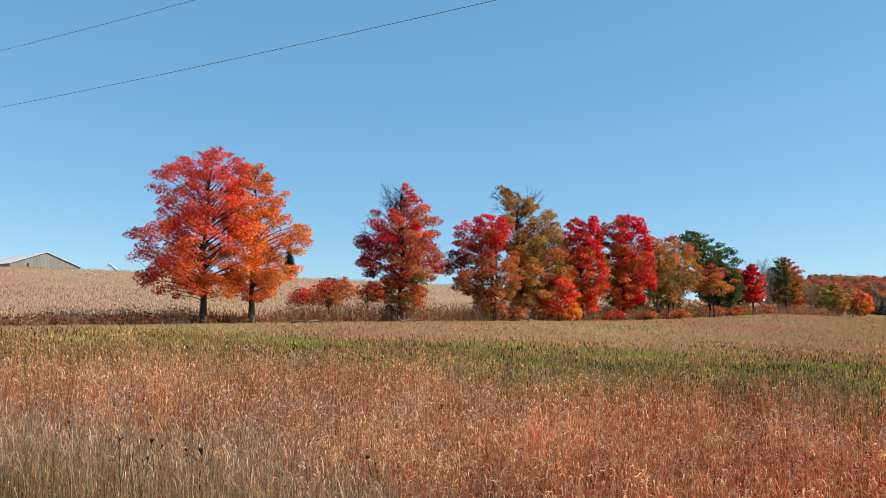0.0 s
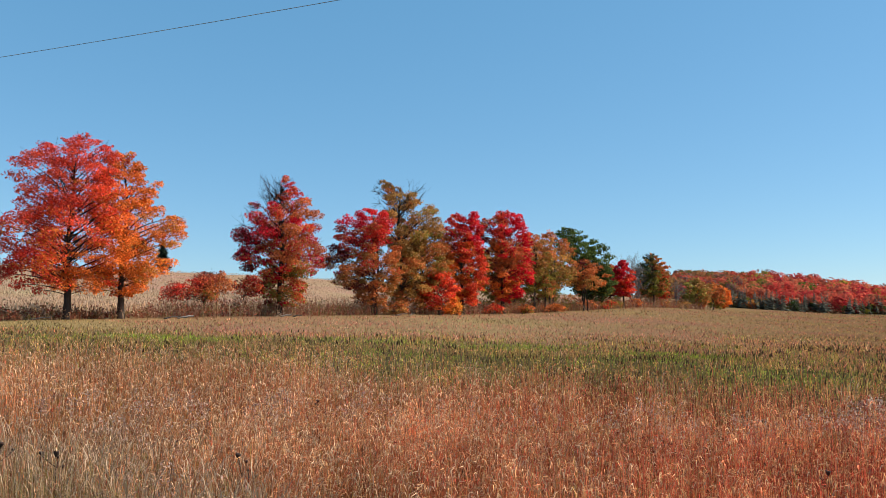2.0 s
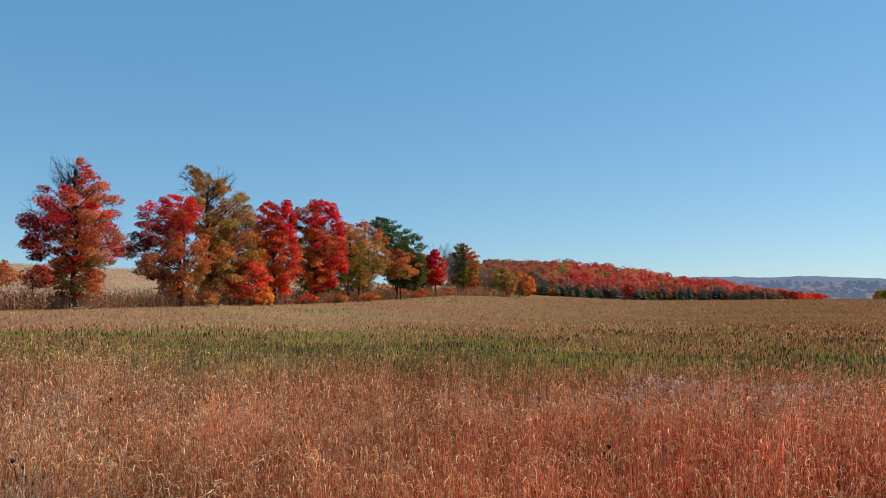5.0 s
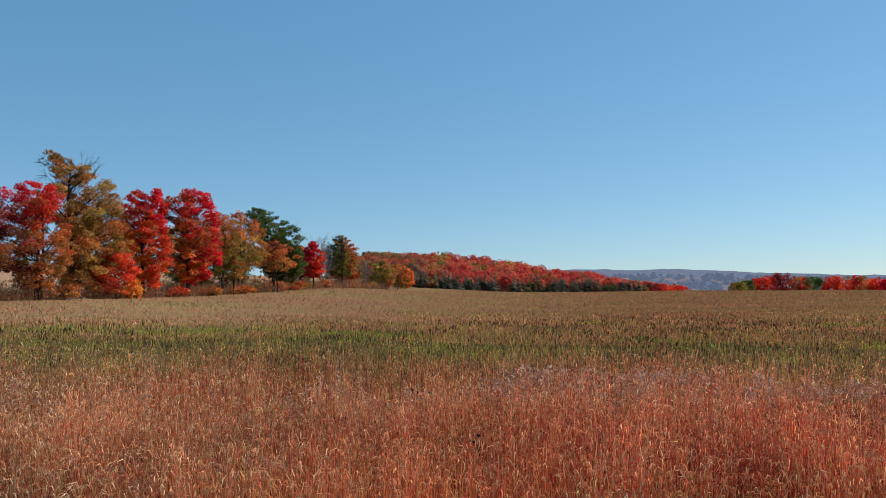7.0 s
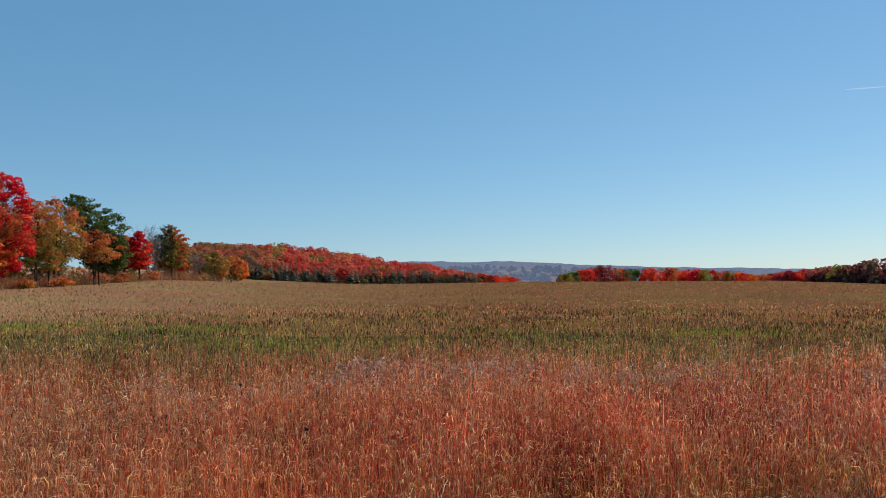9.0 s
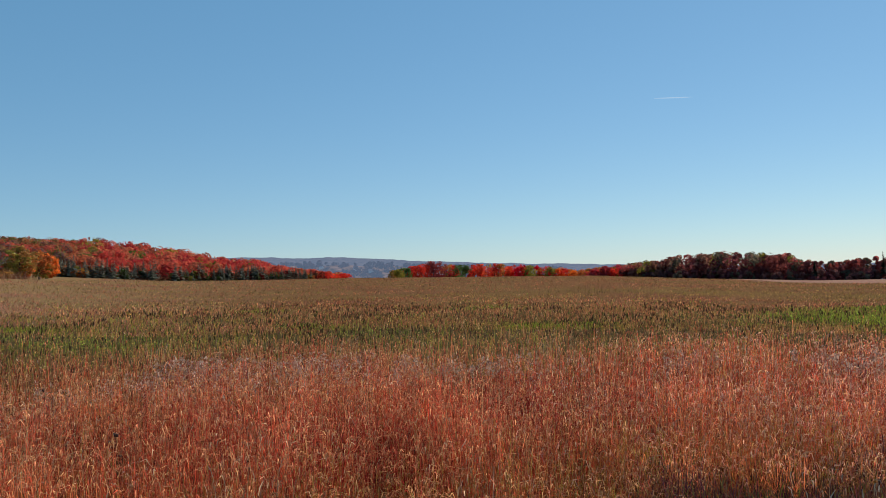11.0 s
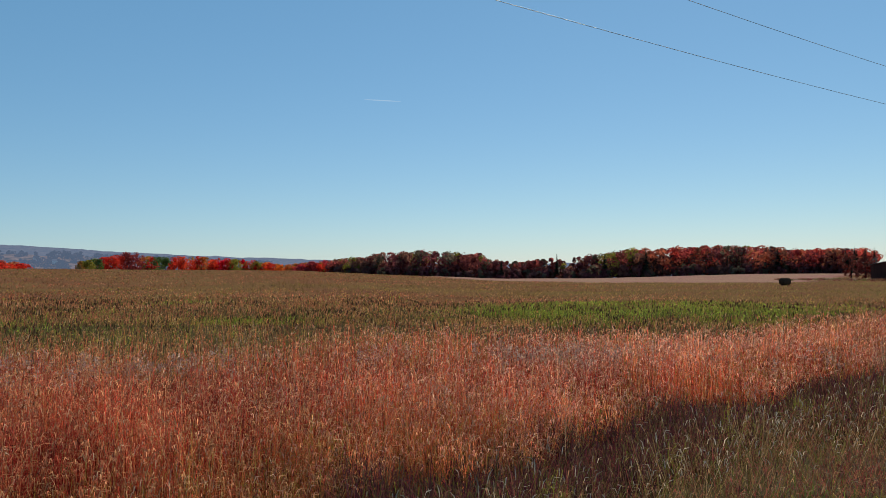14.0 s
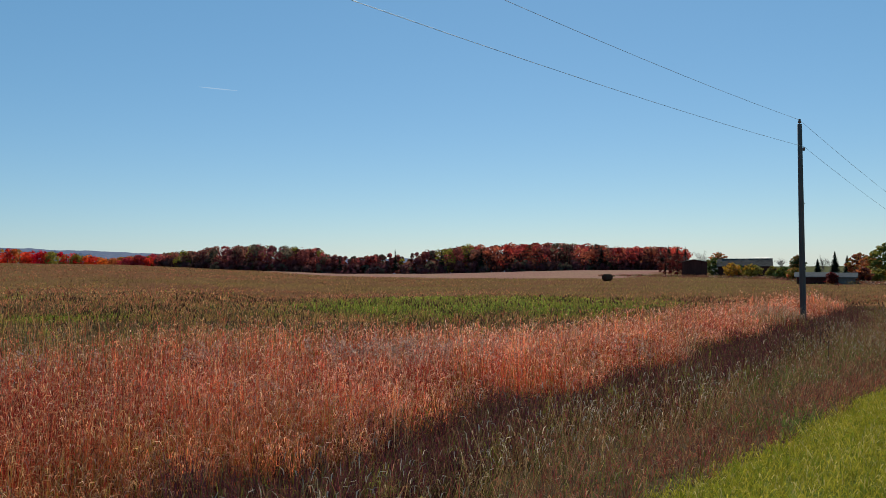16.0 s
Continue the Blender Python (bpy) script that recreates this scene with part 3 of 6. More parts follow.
# shade on its left is coloured in with maroon leaves
hedge_tree(-31.7, name="maple_tree", h=12.2, base=1.0, leaves=24000, seed=4, boughs=72, open_part=0.26, trunks=2, label="maple with crimson top and rusty brown sides",
           shape=[(0, 1.2, 1.5), (0.18, 2.7, 2.5), (0.28, 4.6, 2.8), (0.44, 5.3, 3.0), (0.5, 4.6, 3.0), (0.66, 4.3, 3.0), (0.88, 3.8, 2.6), (1.0, 1.5, 1.5)],
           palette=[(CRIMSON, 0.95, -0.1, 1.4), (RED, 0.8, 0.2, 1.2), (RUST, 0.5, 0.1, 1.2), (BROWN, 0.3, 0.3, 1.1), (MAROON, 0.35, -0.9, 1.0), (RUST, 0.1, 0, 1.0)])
hedge_tree(-28.9, 1.5, name="ash_tree", h=16.6, base=0.8, leaves=30000, seed=5, boughs=92, bare=0.35, open_part=0.22, dead=(-0.4, 0.8), steep=0.4, label="tallest tree of the hedgerow, brown and half bare on top",
           shape=[(0, 1.4, 2.8), (0.14, 2.1, 4.2), (0.33, 2.9, 5.0), (0.56, 3.6, 5.0), (0.75, 3.7, 4.0), (0.86, 3.7, 2.8), (0.93, 3.7, 0.2), (1.0, 2.9, -1.6)],
           palette=[(BROWN, 0.6, 0, 1.5), (RUST, 0.9, -0.4, 1.0), (OLIVE, 0.4, 0.2, 0.9), (BROWN, 0.3, 0.4, 1.2), (RUST, 0.25, 0.3, 1.0)])
hedge_tree(-27.6, -1.5, name="young_maple", h=6.0, r=2.4, base=0.5, leaves=6000, seed=6, boughs=34, label="small bright red maple at the hedgerow's foot",
           palette=[(SCARLET, 0.7, 0, 1.4), (RED, 0.4, 0, 1.0), (ORANGE, 0.1, 0.3, 0.9)])
hedge_tree(-25.3, name="maple_tree", h=13.6, base=1.2, leaves=22000, seed=7, boughs=76, open_part=0.18, steep=0.4, label="upright maple, red above and orange below",
           shape=[(0, 1.2, 2.0), (0.2, 2.3, 3.0), (0.45, 2.9, 3.0), (0.75, 2.6, 2.8), (0.92, 1.9, 2.8), (1.0, 1.0, 2.2)],
           palette=[(CRIMSON, 0.95, 0.5, 1.4), (RED, 0.75, 0, 1.3), (ORANGE, 0.35, -0.3, 1.3), (SCARLET, 0.25, 0.6, 1.3), (RUST, 0.5, -0.6, 1.0)])
# maroon on the left stands in for shade, away from the sun
hedge_tree(-22.4, name="maple_tree", h=14.9, base=1.6, leaves=25000, seed=8, boughs=80, open_part=0.22, steep=0.4, label="tall crimson maple with an orange middle",
           shape=[(0, 1.2, 0.8), (0.1, 2.1, 3.0), (0.2, 2.5, 4.1), (0.35, 3.0, 4.2), (0.55, 3.2, 4.2), (0.8, 3.5, 3.4), (0.94, 3.0, 2.6), (1.0, 0.2, 2.1)],
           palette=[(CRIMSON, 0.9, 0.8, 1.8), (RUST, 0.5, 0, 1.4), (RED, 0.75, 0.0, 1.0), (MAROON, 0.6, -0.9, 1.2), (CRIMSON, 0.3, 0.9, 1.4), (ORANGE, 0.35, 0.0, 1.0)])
hedge_tree(-20.3, name="ash_tree", h=12.4, r=3.7, base=3.4, leaves=11500, seed=9, boughs=46, open_part=0.4, trunks=2, thick=0.8, label="thin brown and olive tree with several stems",
           palette=[(BROWN, 0.6, 0, 1.3), (OLIVE, 0.3, 0, 1.0), (GOLD, 0.5, -0.3, 0.5), (RUST, 0.8, 0, 1.0)])
hedge_tree(-18.7, 1.0, name="ash_tree", h=13.0, r=4.2, base=3.8, leaves=12500, seed=10, boughs=50, open_part=0.44, trunks=3, thick=0.9, label="open brown and gold tree above bare stems",
           palette=[(RUST, 0.8, 0, 1.3), (BROWN, 0.5, 0, 1.2), (OLIVE, 0.25, -0.3, 1.0), (GOLD, 0.4, 0.5, 0.4)])
hedge_tree(-15.7, 3.0, name="oak_tree", h=15.0, base=2.6, leaves=24000, seed=11, boughs=70, open_part=0.34, label="broad oak still in dark green leaf",
           shape=[(0, 1.0, 3.0), (0.14, 2.2, 5.0), (0.41, 3.2, 5.4), (0.66, 4.6, 4.6), (0.78, 4.8, 2.6), (0.88, 4.8, 0.8), (1.0, 4.0, -2.0)],
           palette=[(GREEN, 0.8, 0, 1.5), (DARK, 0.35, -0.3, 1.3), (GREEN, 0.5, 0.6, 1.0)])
hedge_tree(-17.2, -1.5, name="young_maple", h=8.8, r=3.7, base=3.4, leaves=6200, seed=12, boughs=36, open_part=0.36, trunks=3, label="low rusty orange tree with forked stems",
           palette=[(RUST, 0.6, 0, 1.3), (ORANGE, 0.4, 0.5, 0.4), (BROWN, 0.3, -0.3, 1.2), (MAROON, 0.8, 0, 0.6)])
hedge_tree(-14.0, name="young_maple", h=9.2, r=2.2, base=2.2, leaves=8600, seed=13, boughs=44, open_part=0.12, label="narrow scarlet maple on a pale stem",
           palette=[(CRIMSON, 0.7, 0, 1.3), (SCARLET, 0.4, 0.3, 1.3), (RED, 0.2, 0, 1.0)])
hedge_tree(-12.0, name="ash_tree", h=11.2, r=3.3, base=2.4, leaves=11500, seed=15, boughs=50, open_part=0.26, bare=0.2, trunks=2, label="dark green tree turning brown at its side",
           palette=[(DARK, 0.6, -0.5, 1.2), (OLIVE, 0.3, 0, 1.3), (RUST, 0.6, 0.9, 1.3), (BROWN, 0.7, 0.3, 1.0)])
hedge_tree(-9.2, name="young_ash", h=7.4, r=3.4, base=0.6, leaves=6800, seed=17, boughs=36, label="round olive brown tree at the hedgerow's end",
           palette=[(OLIVE, 0.5, -0.4, 1.2), (BROWN, 0.6, 0.3, 1.3), (GOLD, 0.4, 0.3, 0.4), (RUST, 0.3, 0.8, 0.9)])
hedge_tree(-8.1, name="young_maple", h=7.0, r=3.0, base=0.5, leaves=6000, seed=18, boughs=34, label="rusty brown tree where hedgerow and wood meet",
           palette=[(RUST, 0.5, 0.3, 1.3), (BROWN, 0.5, -0.3, 1.2), (ORANGE, 0.6, 0.6, 0.6), (OLIVE, 0.2, 0.0, 0.9)])
hedge_tree(-15.1, 1.0, name="young_oak", h=8.2, r=2.6, base=2.6, leaves=6000, seed=21, boughs=34, label="low dark green tree beside a scarlet maple",
           palette=[(GREEN, 0.6, 0, 1.2), (DARK, 0.4, 0, 1.2), (OLIVE, 0.2, 0.3, 0.8)])
hedge_tree(-19.8, -1.0, name="young_ash", h=6.2, r=1.9, base=2.4, leaves=2600, seed=22, boughs=22, open_part=0.4, label="low olive and rusty tree under taller ones",
           palette=[(OLIVE, 0.5, 0, 1.2), (RUST, 0.5, 0.4, 1.0), (BROWN, 0.3, 0, 1.0)])
hedge_tree(-24.0, 2.0, name="ash_tree", h=11.0, r=3.0, base=2.4, leaves=9000, seed=23, boughs=40, open_part=0.36, label="olive and rust tree between two red maples",
           palette=[(OLIVE, 0.4, 0, 1.0), (RUST, 0.6, 0, 1.2), (BROWN, 0.5, 0, 1.0)])
hedge_tree(-27.0, 2.5, name="ash_tree", h=11.5, r=3.8, base=2.0, leaves=13000, seed=24, boughs=46, open_part=0.3, label="rusty brown tree filling the hedgerow",
           palette=[(RUST, 0.6, 0, 1.2), (BROWN, 0.5, 0, 1.2), (OLIVE, 0.2, 0, 0.8), (GOLD, 0.2, 0.3, 0.4)])
for k, (az, off, h, rad, base, pal, label) in enumerate((
        (-21.2, 4.0, 10.5, 3.2, 1.6, [(OLIVE, 0.4, 0, 1.0), (BROWN, 0.6, 0, 1.2), (RUST, 0.8, 0, 0.8)], "brown and olive tree behind a crimson maple"),
        (-19.4, 6.0, 9.6, 3.4, 1.4, [(BROWN, 0.5, 0, 1.2), (OLIVE, 0.4, 0, 1.2)], "dull olive tree behind thin stems"),
        (-17.6, 5.0, 10.6, 3.6, 1.6, [(RUST, 0.6, 0, 1.0), (BROWN, 0.5, 0, 1.2), (OLIVE, 0.3, 0, 0.8)], "rusty brown tree beside the oak"),
        (-15.6, 1.5, 10.2, 3.4, 1.2, [(GREEN, 0.6, 0, 1.2), (DARK, 0.4, 0, 1.4)], "dark green tree at the oak's side"),
        (-13.3, 5.0, 8.6, 3.0, 1.0, [(OLIVE, 0.4, 0, 1.0), (RUST, 0.6, 0, 1.0), (MAROON, 0.3, 0, 0.8)], "dull rusty tree behind a scarlet maple"),
        (-11.2, 2.0, 9.4, 2.6, 1.0, [(RUST, 0.6, 0, 1.2), (RED, 0.5, 0.4, 0.7), (BROWN, 0.3, 0, 0.8)], "reddish brown tree beside a darker one"),
        (-10.1, 5.0, 7.4, 3.0, 0.6, [(BROWN, 0.5, 0, 1.2), (MAROON, 0.4, 0, 0.8), (OLIVE, 0.5, 0, 0.8)], "dull brown tree near the hedgerow's end"),
        (-7.2, 2.0, 6.6, 3.0, 0.4, [(ORANGE, 0.5, 0, 1.2), (GOLD, 0.4, 0, 0.6), (RUST, 0.5, 0, 1.0)], "round orange tree before the hillside wood"))):
    hedge_tree(az, off, name="young_tree", h=h, r=rad, base=base, leaves=9500, seed=560 + k, boughs=40, open_part=0.26, trunks=1 + k % 2, label=label, palette=pal)
for az, off, h, seed, label in ((-12.9, 1.0, 12.6, 14, "leafless grey tree in the hedgerow"), (-10.6, 0.0, 8.2, 16, "leafless grey-brown tree at the hedgerow's end"), (-12.3, 2.0, 11.6, 26, "leafless grey tree behind a darker one")):
    x, y, far = hedge_spot(az, off)
    build_bare_tree("dead_tree", x, y, 1.06 * h, label, seed, "trees along the hedgerow", 0.6, 2, 1.3)
hedge_tree(-42.6, 1.0, name="sumac_bush", h=4.2, base=1.5, leaves=5200, seed=19, boughs=34, trunks=3, thick=0.6, open_part=0.42, label="wide reddish sumac bush with bare forked stems", category="bush",
           shape=[(0, 3.6, 0.6), (0.2, 4.0, 1.4), (0.5, 2.9, 2.4), (0.8, 1.4, 2.3), (1.0, 0.2, 1.4)],
           palette=[((0.36, 0.08, 0.05), 0.7, -0.4, 1.2), (RUST, 0.6, 0.4, 1.2), (OLIVE, 0.3, 0.3, 0.5), (RED, 0.4, -0.7, 1.0)])
hedge_tree(-39.9, 0.5, name="sumac_bush", h=4.1, r=1.6, base=1.9, leaves=1500, seed=20, boughs=18, trunks=2, thick=0.6, open_part=0.4, label="thin red sumac bush beside a maple", category="bush",
           palette=[(RED, 0.6, 0, 1.2), (RUST, 0.4, 0, 1.0), (MAROON, 0.5, 0, 0.8)])


for k, (az, off, h, rad, pal, label) in enumerate((
        (-30.4, -1.0, 2.2, 1.3, [(RUST, 0.5, 0, 1.2), (BROWN, 0.4, 0, 1.0)], "low rusty brown bush at the hedgerow's foot"),
        (-26.6, -1.6, 3.0, 1.0, [(GOLD, 0.5, 0, 1.0), (ORANGE, 0.4, 0, 1.0)], "low golden bush under red maples"),
        (-23.4, -0.8, 2.0, 1.3, [(RED, 0.5, 0, 1.0), (RUST, 0.4, 0, 1.0)], "low red bush under tall maples"),
        (-21.3, -1.2, 1.8, 1.4, [(RUST, 0.5, 0, 1.2), (OLIVE, 0.3, 0, 0.8)], "low rusty bush at the hedgerow's foot"),
        (-19.4, -1.4, 1.9, 1.9, [(ORANGE, 0.5, 0, 0.6), (RUST, 0.4, 0, 1.2)], "low orange-brown bush under thin trees"),
        (-18.0, 0.8, 1.8, 1.7, [(OLIVE, 0.5, 0, 1.0), (BROWN, 0.4, 0, 1.0)], "olive brown bush among tree stems"),
        (-16.4, 0.5, 2.4, 1.9, [(RUST, 0.5, 0, 1.0), (MAROON, 0.4, 0, 0.8)], "dark rusty bush beneath the oak"),
        (-15.5, -1.0, 2.2, 1.8, [(RED, 0.5, 0, 0.8), (BROWN, 0.4, 0, 1.0)], "low red-brown bush beneath the oak"),
        (-14.6, 0.6, 2.2, 1.8, [(OLIVE, 0.5, 0, 1.0), (RUST, 0.4, 0, 1.0)], "olive bush beside the scarlet maple"),
        (-13.2, 0.4, 2.2, 1.9, [(RUST, 0.5, 0, 1.2), (MAROON, 0.4, 0, 0.6)], "rusty bush between two small trees"),
        (-11.4, 0.4, 2.4, 2.0, [(BROWN, 0.5, 0, 1.0), (RUST, 0.4, 0, 1.0)], "brown bush near the hedgerow's end"),
        (-10.2, 0.4, 2.6, 2.2, [(MAROON, 0.5, 0, 0.7), (BROWN, 0.4, 0, 1.0)], "dull brown bush near the hedgerow's end"),
        (-20.7, 6.0, 4.4, 2.6, [(BROWN, 0.5, 0, 1.0), (OLIVE, 0.4, 0, 1.0)], "olive brown bush behind the hedgerow's stems"),
        (-19.0, 7.0, 4.4, 2.8, [(BROWN, 0.5, 0, 1.0), (RUST, 0.4, 0, 0.8)], "brown bush behind the hedgerow's stems"),
        (-17.8, 7.0, 4.6, 2.8, [(OLIVE, 0.5, 0, 1.0), (MAROON, 0.4, 0, 0.8)], "dull bush behind the hedgerow's stems"),
        (-16.7, 7.0, 4.8, 3.0, [(BROWN, 0.5, 0, 1.0), (OLIVE, 0.4, 0, 1.0)], "olive brown bush behind the oak"),
        (-14.8, 7.0, 4.6, 2.8, [(RUST, 0.5, 0, 1.0), (OLIVE, 0.4, 0, 1.0)], "rusty olive bush behind the oak"),
        (-13.7, 6.0, 4.4, 2.8, [(MAROON, 0.5, 0, 0.8), (BROWN, 0.4, 0, 1.0)], "dull maroon bush behind a scarlet maple"))):
    hedge_tree(az, off, name="hedge_bush", h=0.8 * h, shape=[(0, 1.1 * rad, 0.8 * rad), (0.3, 1.3 * rad, 0.9 * rad), (0.6, 0.7 * rad, 1.0 * rad), (0.85, 0.2 * rad, 0.7 * rad), (1, 0.1, 0.3 * rad)], base=0.15, leaves=1300, seed=500 + k, boughs=20, trunks=3, thick=0.7, open_part=0.42, group="bushes in the hedgerow", category="bush", label=label, palette=pal)


# ---- spruce standing far off in the corn, and far woods
def conifer(pile, rng, x, y, z, h, r, tint, n=160, slot=0):
    u = rng.random(n) ** 0.8
    a = rng.uniform(0, 6.283, n)
    rr = r * (1 - u) * (0.86 + 0.14 * np.sin(u * 31 + 3 * a)) + 0.05
    c = np.stack([x + rr * np.cos(a) * 0.55, y + rr * np.sin(a) * 0.55, z + h * (0.06 + 0.94 * u)], -1)
    way = np.stack([np.cos(a), np.sin(a), -0.25 + 0 * a], -1)
    side = np.stack([-np.sin(a), np.cos(a), 0 * a], -1)
    ln = (rr * 0.55 + 0.15)[:, None]
    cen = np.stack([c - way * ln * 0.9, c, c + way * ln], 1)
    w = np.stack([0.3 * rr + 0.1, 0.45 * rr + 0.15, 0.05 + 0 * rr], 1)
    v, q = ribbons(cen, w, side)
    pile.put(v, q, np.repeat(np.array(tint) * rng.uniform(0.7, 1.3, (n, 1)), 6, 0), slot)


def far_crown(pile, rng, x, y, z, h, r, tint, n, leaf, slot=0, foot=0.15, low_shade=None):
    """A distant tree: rounded boughs of leaf sprays on an uneven crown."""
    m = max(6, n // 18)
    a, u = rng.uniform(0, 6.283, m), rng.uniform(0.08, 0.97, m)
    rr = r * crown_profile(u, 0.8, 0.4, 2.2) * rng.uniform(0.55, 0.85, m)
    c = np.stack([x + rr * np.cos(a), y + rr * np.sin(a), z + h * (foot + (1 - foot) * u)], -1)
    t = np.broadcast_to(np.array(tint), (m, 3)) * rng.uniform(0.85, 1.15, (m, 1))
    # a darker tint for the lower boughs: shade put into their colour
    if low_shade is not None:
        t = np.where((u + 0.3 * rng.normal(size=m) < 0.45)[:, None], np.array(low_shade), t)
    d = unit(rng.normal(size=(m, 18, 3)) + np.array((0, 0, 0.25)))
    p = (c[:, None] + d * np.array((0.44, 0.44, 0.34)) * r * rng.uniform(0.9, 1.03, (m, 18, 1))).reshape(-1, 3)
    p[:, 2] = np.maximum(p[:, 2], z + 0.1)
    v, q = leaf_quads(rng, p, leaf, 0.3, 1.3 * d.reshape(-1, 3), 0.16)
    pile.put(v, q, np.repeat(np.repeat(t, 18, 0) * rng.uniform(0.92, 1.08, (m * 18, 1)), 4, 0), slot)
    pile.put(*tube([(x, y, z - 0.3), (x + 0.1, y, z + h * 0.45), (x, y + 0.1, z + h * 0.8)], [0.018 * h, 0.013 * h, 0.03], 4), (0.5, 0.5, 0.5), 1)


WOOD_MATS = [FAR_LEAF, BARK]
FAR_AUTUMN = [((0.56, 0.075, 0.06), 3.6), ((0.62, 0.12, 0.08), 3.2), ((0.60, 0.19, 0.10), 1.6), ((0.42, 0.12, 0.075), 1.6), ((0.48, 0.05, 0.055), 1.8), (BROWN, 0.6), (OLIVE, 0.6), (GREEN, 0.25)]


WEST_END = [((0.30, 0.15, 0.07), 2.5), ((0.19, 0.15, 0.05), 1.6), ((0.44, 0.12, 0.06), 2.0), ((0.22, 0.11, 0.09), 2.0), ((0.50, 0.10, 0.07), 2.4)]


def far_tint(rng, rows=FAR_AUTUMN):
    w = np.array([b for _, b in rows], float)
    return rows[rng.choice(len(rows), p=w / w.sum())][0]


def build_hill_wood():
    rng = np.random.default_rng(70)
    pile = Pile()
    for k in range(520):
        az = rng.uniform(-12.5, 11.5)
        er = np.interp(az, AZ, EDGE_R)
        d = rng.random() ** 0.8 * 190 + 8
        x, y = polar(az, er + d)
        z = gz(x, y)
        top = np.interp(az, [-11, -8, -5, -3, -1, 1.4, 3.8, 5.4, 7.2, 8.6, 11, 12.4], [3.5, 3.3, 3.35, 3.2, 2.9, 2.4, 2.1, 1.85, 1.25, 1.0, 0.62, 0.42])
        lim = EYE_Z + (er + d) * math.tan(radians(top)) - z
        h = min(4.6 + 7.5 * d / 190 + rng.uniform(-0.8, 1.2), lim * rng.uniform(0.94, 1.04))
        if h < 3:
            continue
        t = far_tint(rng, WEST_END) if az + rng.normal() < -5.5 else far_tint(rng)
        far_crown(pile, rng, x, y, z, h, rng.uniform(3.6, 6.2) * min(1, h / 7), t, 216, 0.68, foot=0.02)
    for k in range(110):  # bushes along the wood's front
        az = rng.uniform(-8.5, 10)
        er = np.interp(az, AZ, EDGE_R)
        x, y = polar(az, er + rng.uniform(-2, 9))
        far_crown(pile, rng, x, y, gz(x, y) - 0.2, rng.uniform(1.8, 4.2), rng.uniform(1.6, 2.8), far_tint(rng, [(ORANGE, 2), (RUST, 2), ((0.12, 0.05, 0.03), 2), (GOLD, 0.8), (RED, 1), (OLIVE, 1)] if az < -3.5 else [((0.12, 0.05, 0.03), 3), (OLIVE, 1), (MAROON, 2), (DARK, 2)]), 110, 0.4, foot=0.0)
    ob = new("hill_wood", pile.mesh("hill_wood", WOOD_MATS))
    tagged(ob, "hillside wood of red and orange autumn maples", "wood", kind="stuff")
    pile = Pile()
    for k in range(240):
        az = rng.uniform(-7.0, 9.8)
        if vnoise(az, 0, 0.9, 71) < 0.36:
            continue
        er = np.interp(az, AZ, EDGE_R)
        x, y = polar(az, er + rng.uniform(-4, 6))
        h = rng.uniform(3.4, 6.4) * (1 if az < 6 else 0.75) * (0.75 + 0.75 * vnoise(az, 0, 0.7, 72))
        conifer(pile, rng, x, y, gz(x, y) - 0.2, h, h * 0.34, np.array((0.17, 0.175, 0.14)) * rng.uniform(0.75, 1.35), 80)
    for k in range(16):
        az = rng.uniform(-9.8, -5.6)
        er = np.interp(az, AZ, EDGE_R)
        x, y = polar(az, er + 175)
        z = gz(x, y)
        h = EYE_Z + (er + 175) * math.tan(radians(3.42 + rng.uniform(-0.2, 0.14))) - z
        conifer(pile, rng, x, y, z, h * rng.uniform(0.98, 1.1), 2.2, (0.03, 0.042, 0.026), 150)
    ob = new("conifer_belt", pile.mesh("conifer_belt", [NEEDLE]))
    tagged(ob, "dark young conifers along the wood's front", "wood", kind="stuff")


def build_red_row():
    rng = np.random.default_rng(80)
    pile = Pile()
    rows = [(RED, 3), (SCARLET, 2.5), (CRIMSON, 2), (RUST, 1.5), (BROWN, 1), (OLIVE, 1.0), (GREEN, 0.6), (ORANGE, 1.2)]
    for az in np.arange(9.0, 31.0, 0.22):
        az = az + rng.uniform(-0.1, 0.1)
        if 11.7 < az < 14.7:
            continue
        er = np.interp(az, AZ, EDGE_R) + rng.uniform(6, 30)
        x, y = polar(az, er)
        z = min(gz(x, y), EYE_Z + er * math.tan(radians(np.interp(az, AZ, EDGE_EL)))) - 1.5
        top = np.interp(az, [9, 12, 14, 15.5, 16.5, 17.2, 17.6, 18.4, 19.2, 20.2, 21.2, 23, 25, 26.5, 28, 31], [0.62, 0.45, 0.45, 0.72, 0.9, 1.0, 1.25, 1.22, 0.85, 0.85, 0.95, 0.78, 0.62, 0.4, 0.25, 0.35])
        h = EYE_Z + er * math.tan(radians(top + rng.uniform(0.0, 0.12))) - z
        t = far_tint(rng, rows)
        if 17.3 < az < 18.6:
            t = (0.30, 0.05, 0.05)
        elif 15.0 < az < 15.9 or 19.3 < az < 20.6:
            t = (0.12, 0.17, 0.05) if rng.random() < 0.7 else OLIVE
        far_crown(pile, rng, x, y, z, h, rng.uniform(3.0, 4.4), t, 324, 0.68, foot=-0.08)
    ob = new("field_edge_trees", pile.mesh("field_edge_trees", WOOD_MATS))
    tagged(ob, "row of red and green trees behind the field's crest", "wood", kind="stuff")


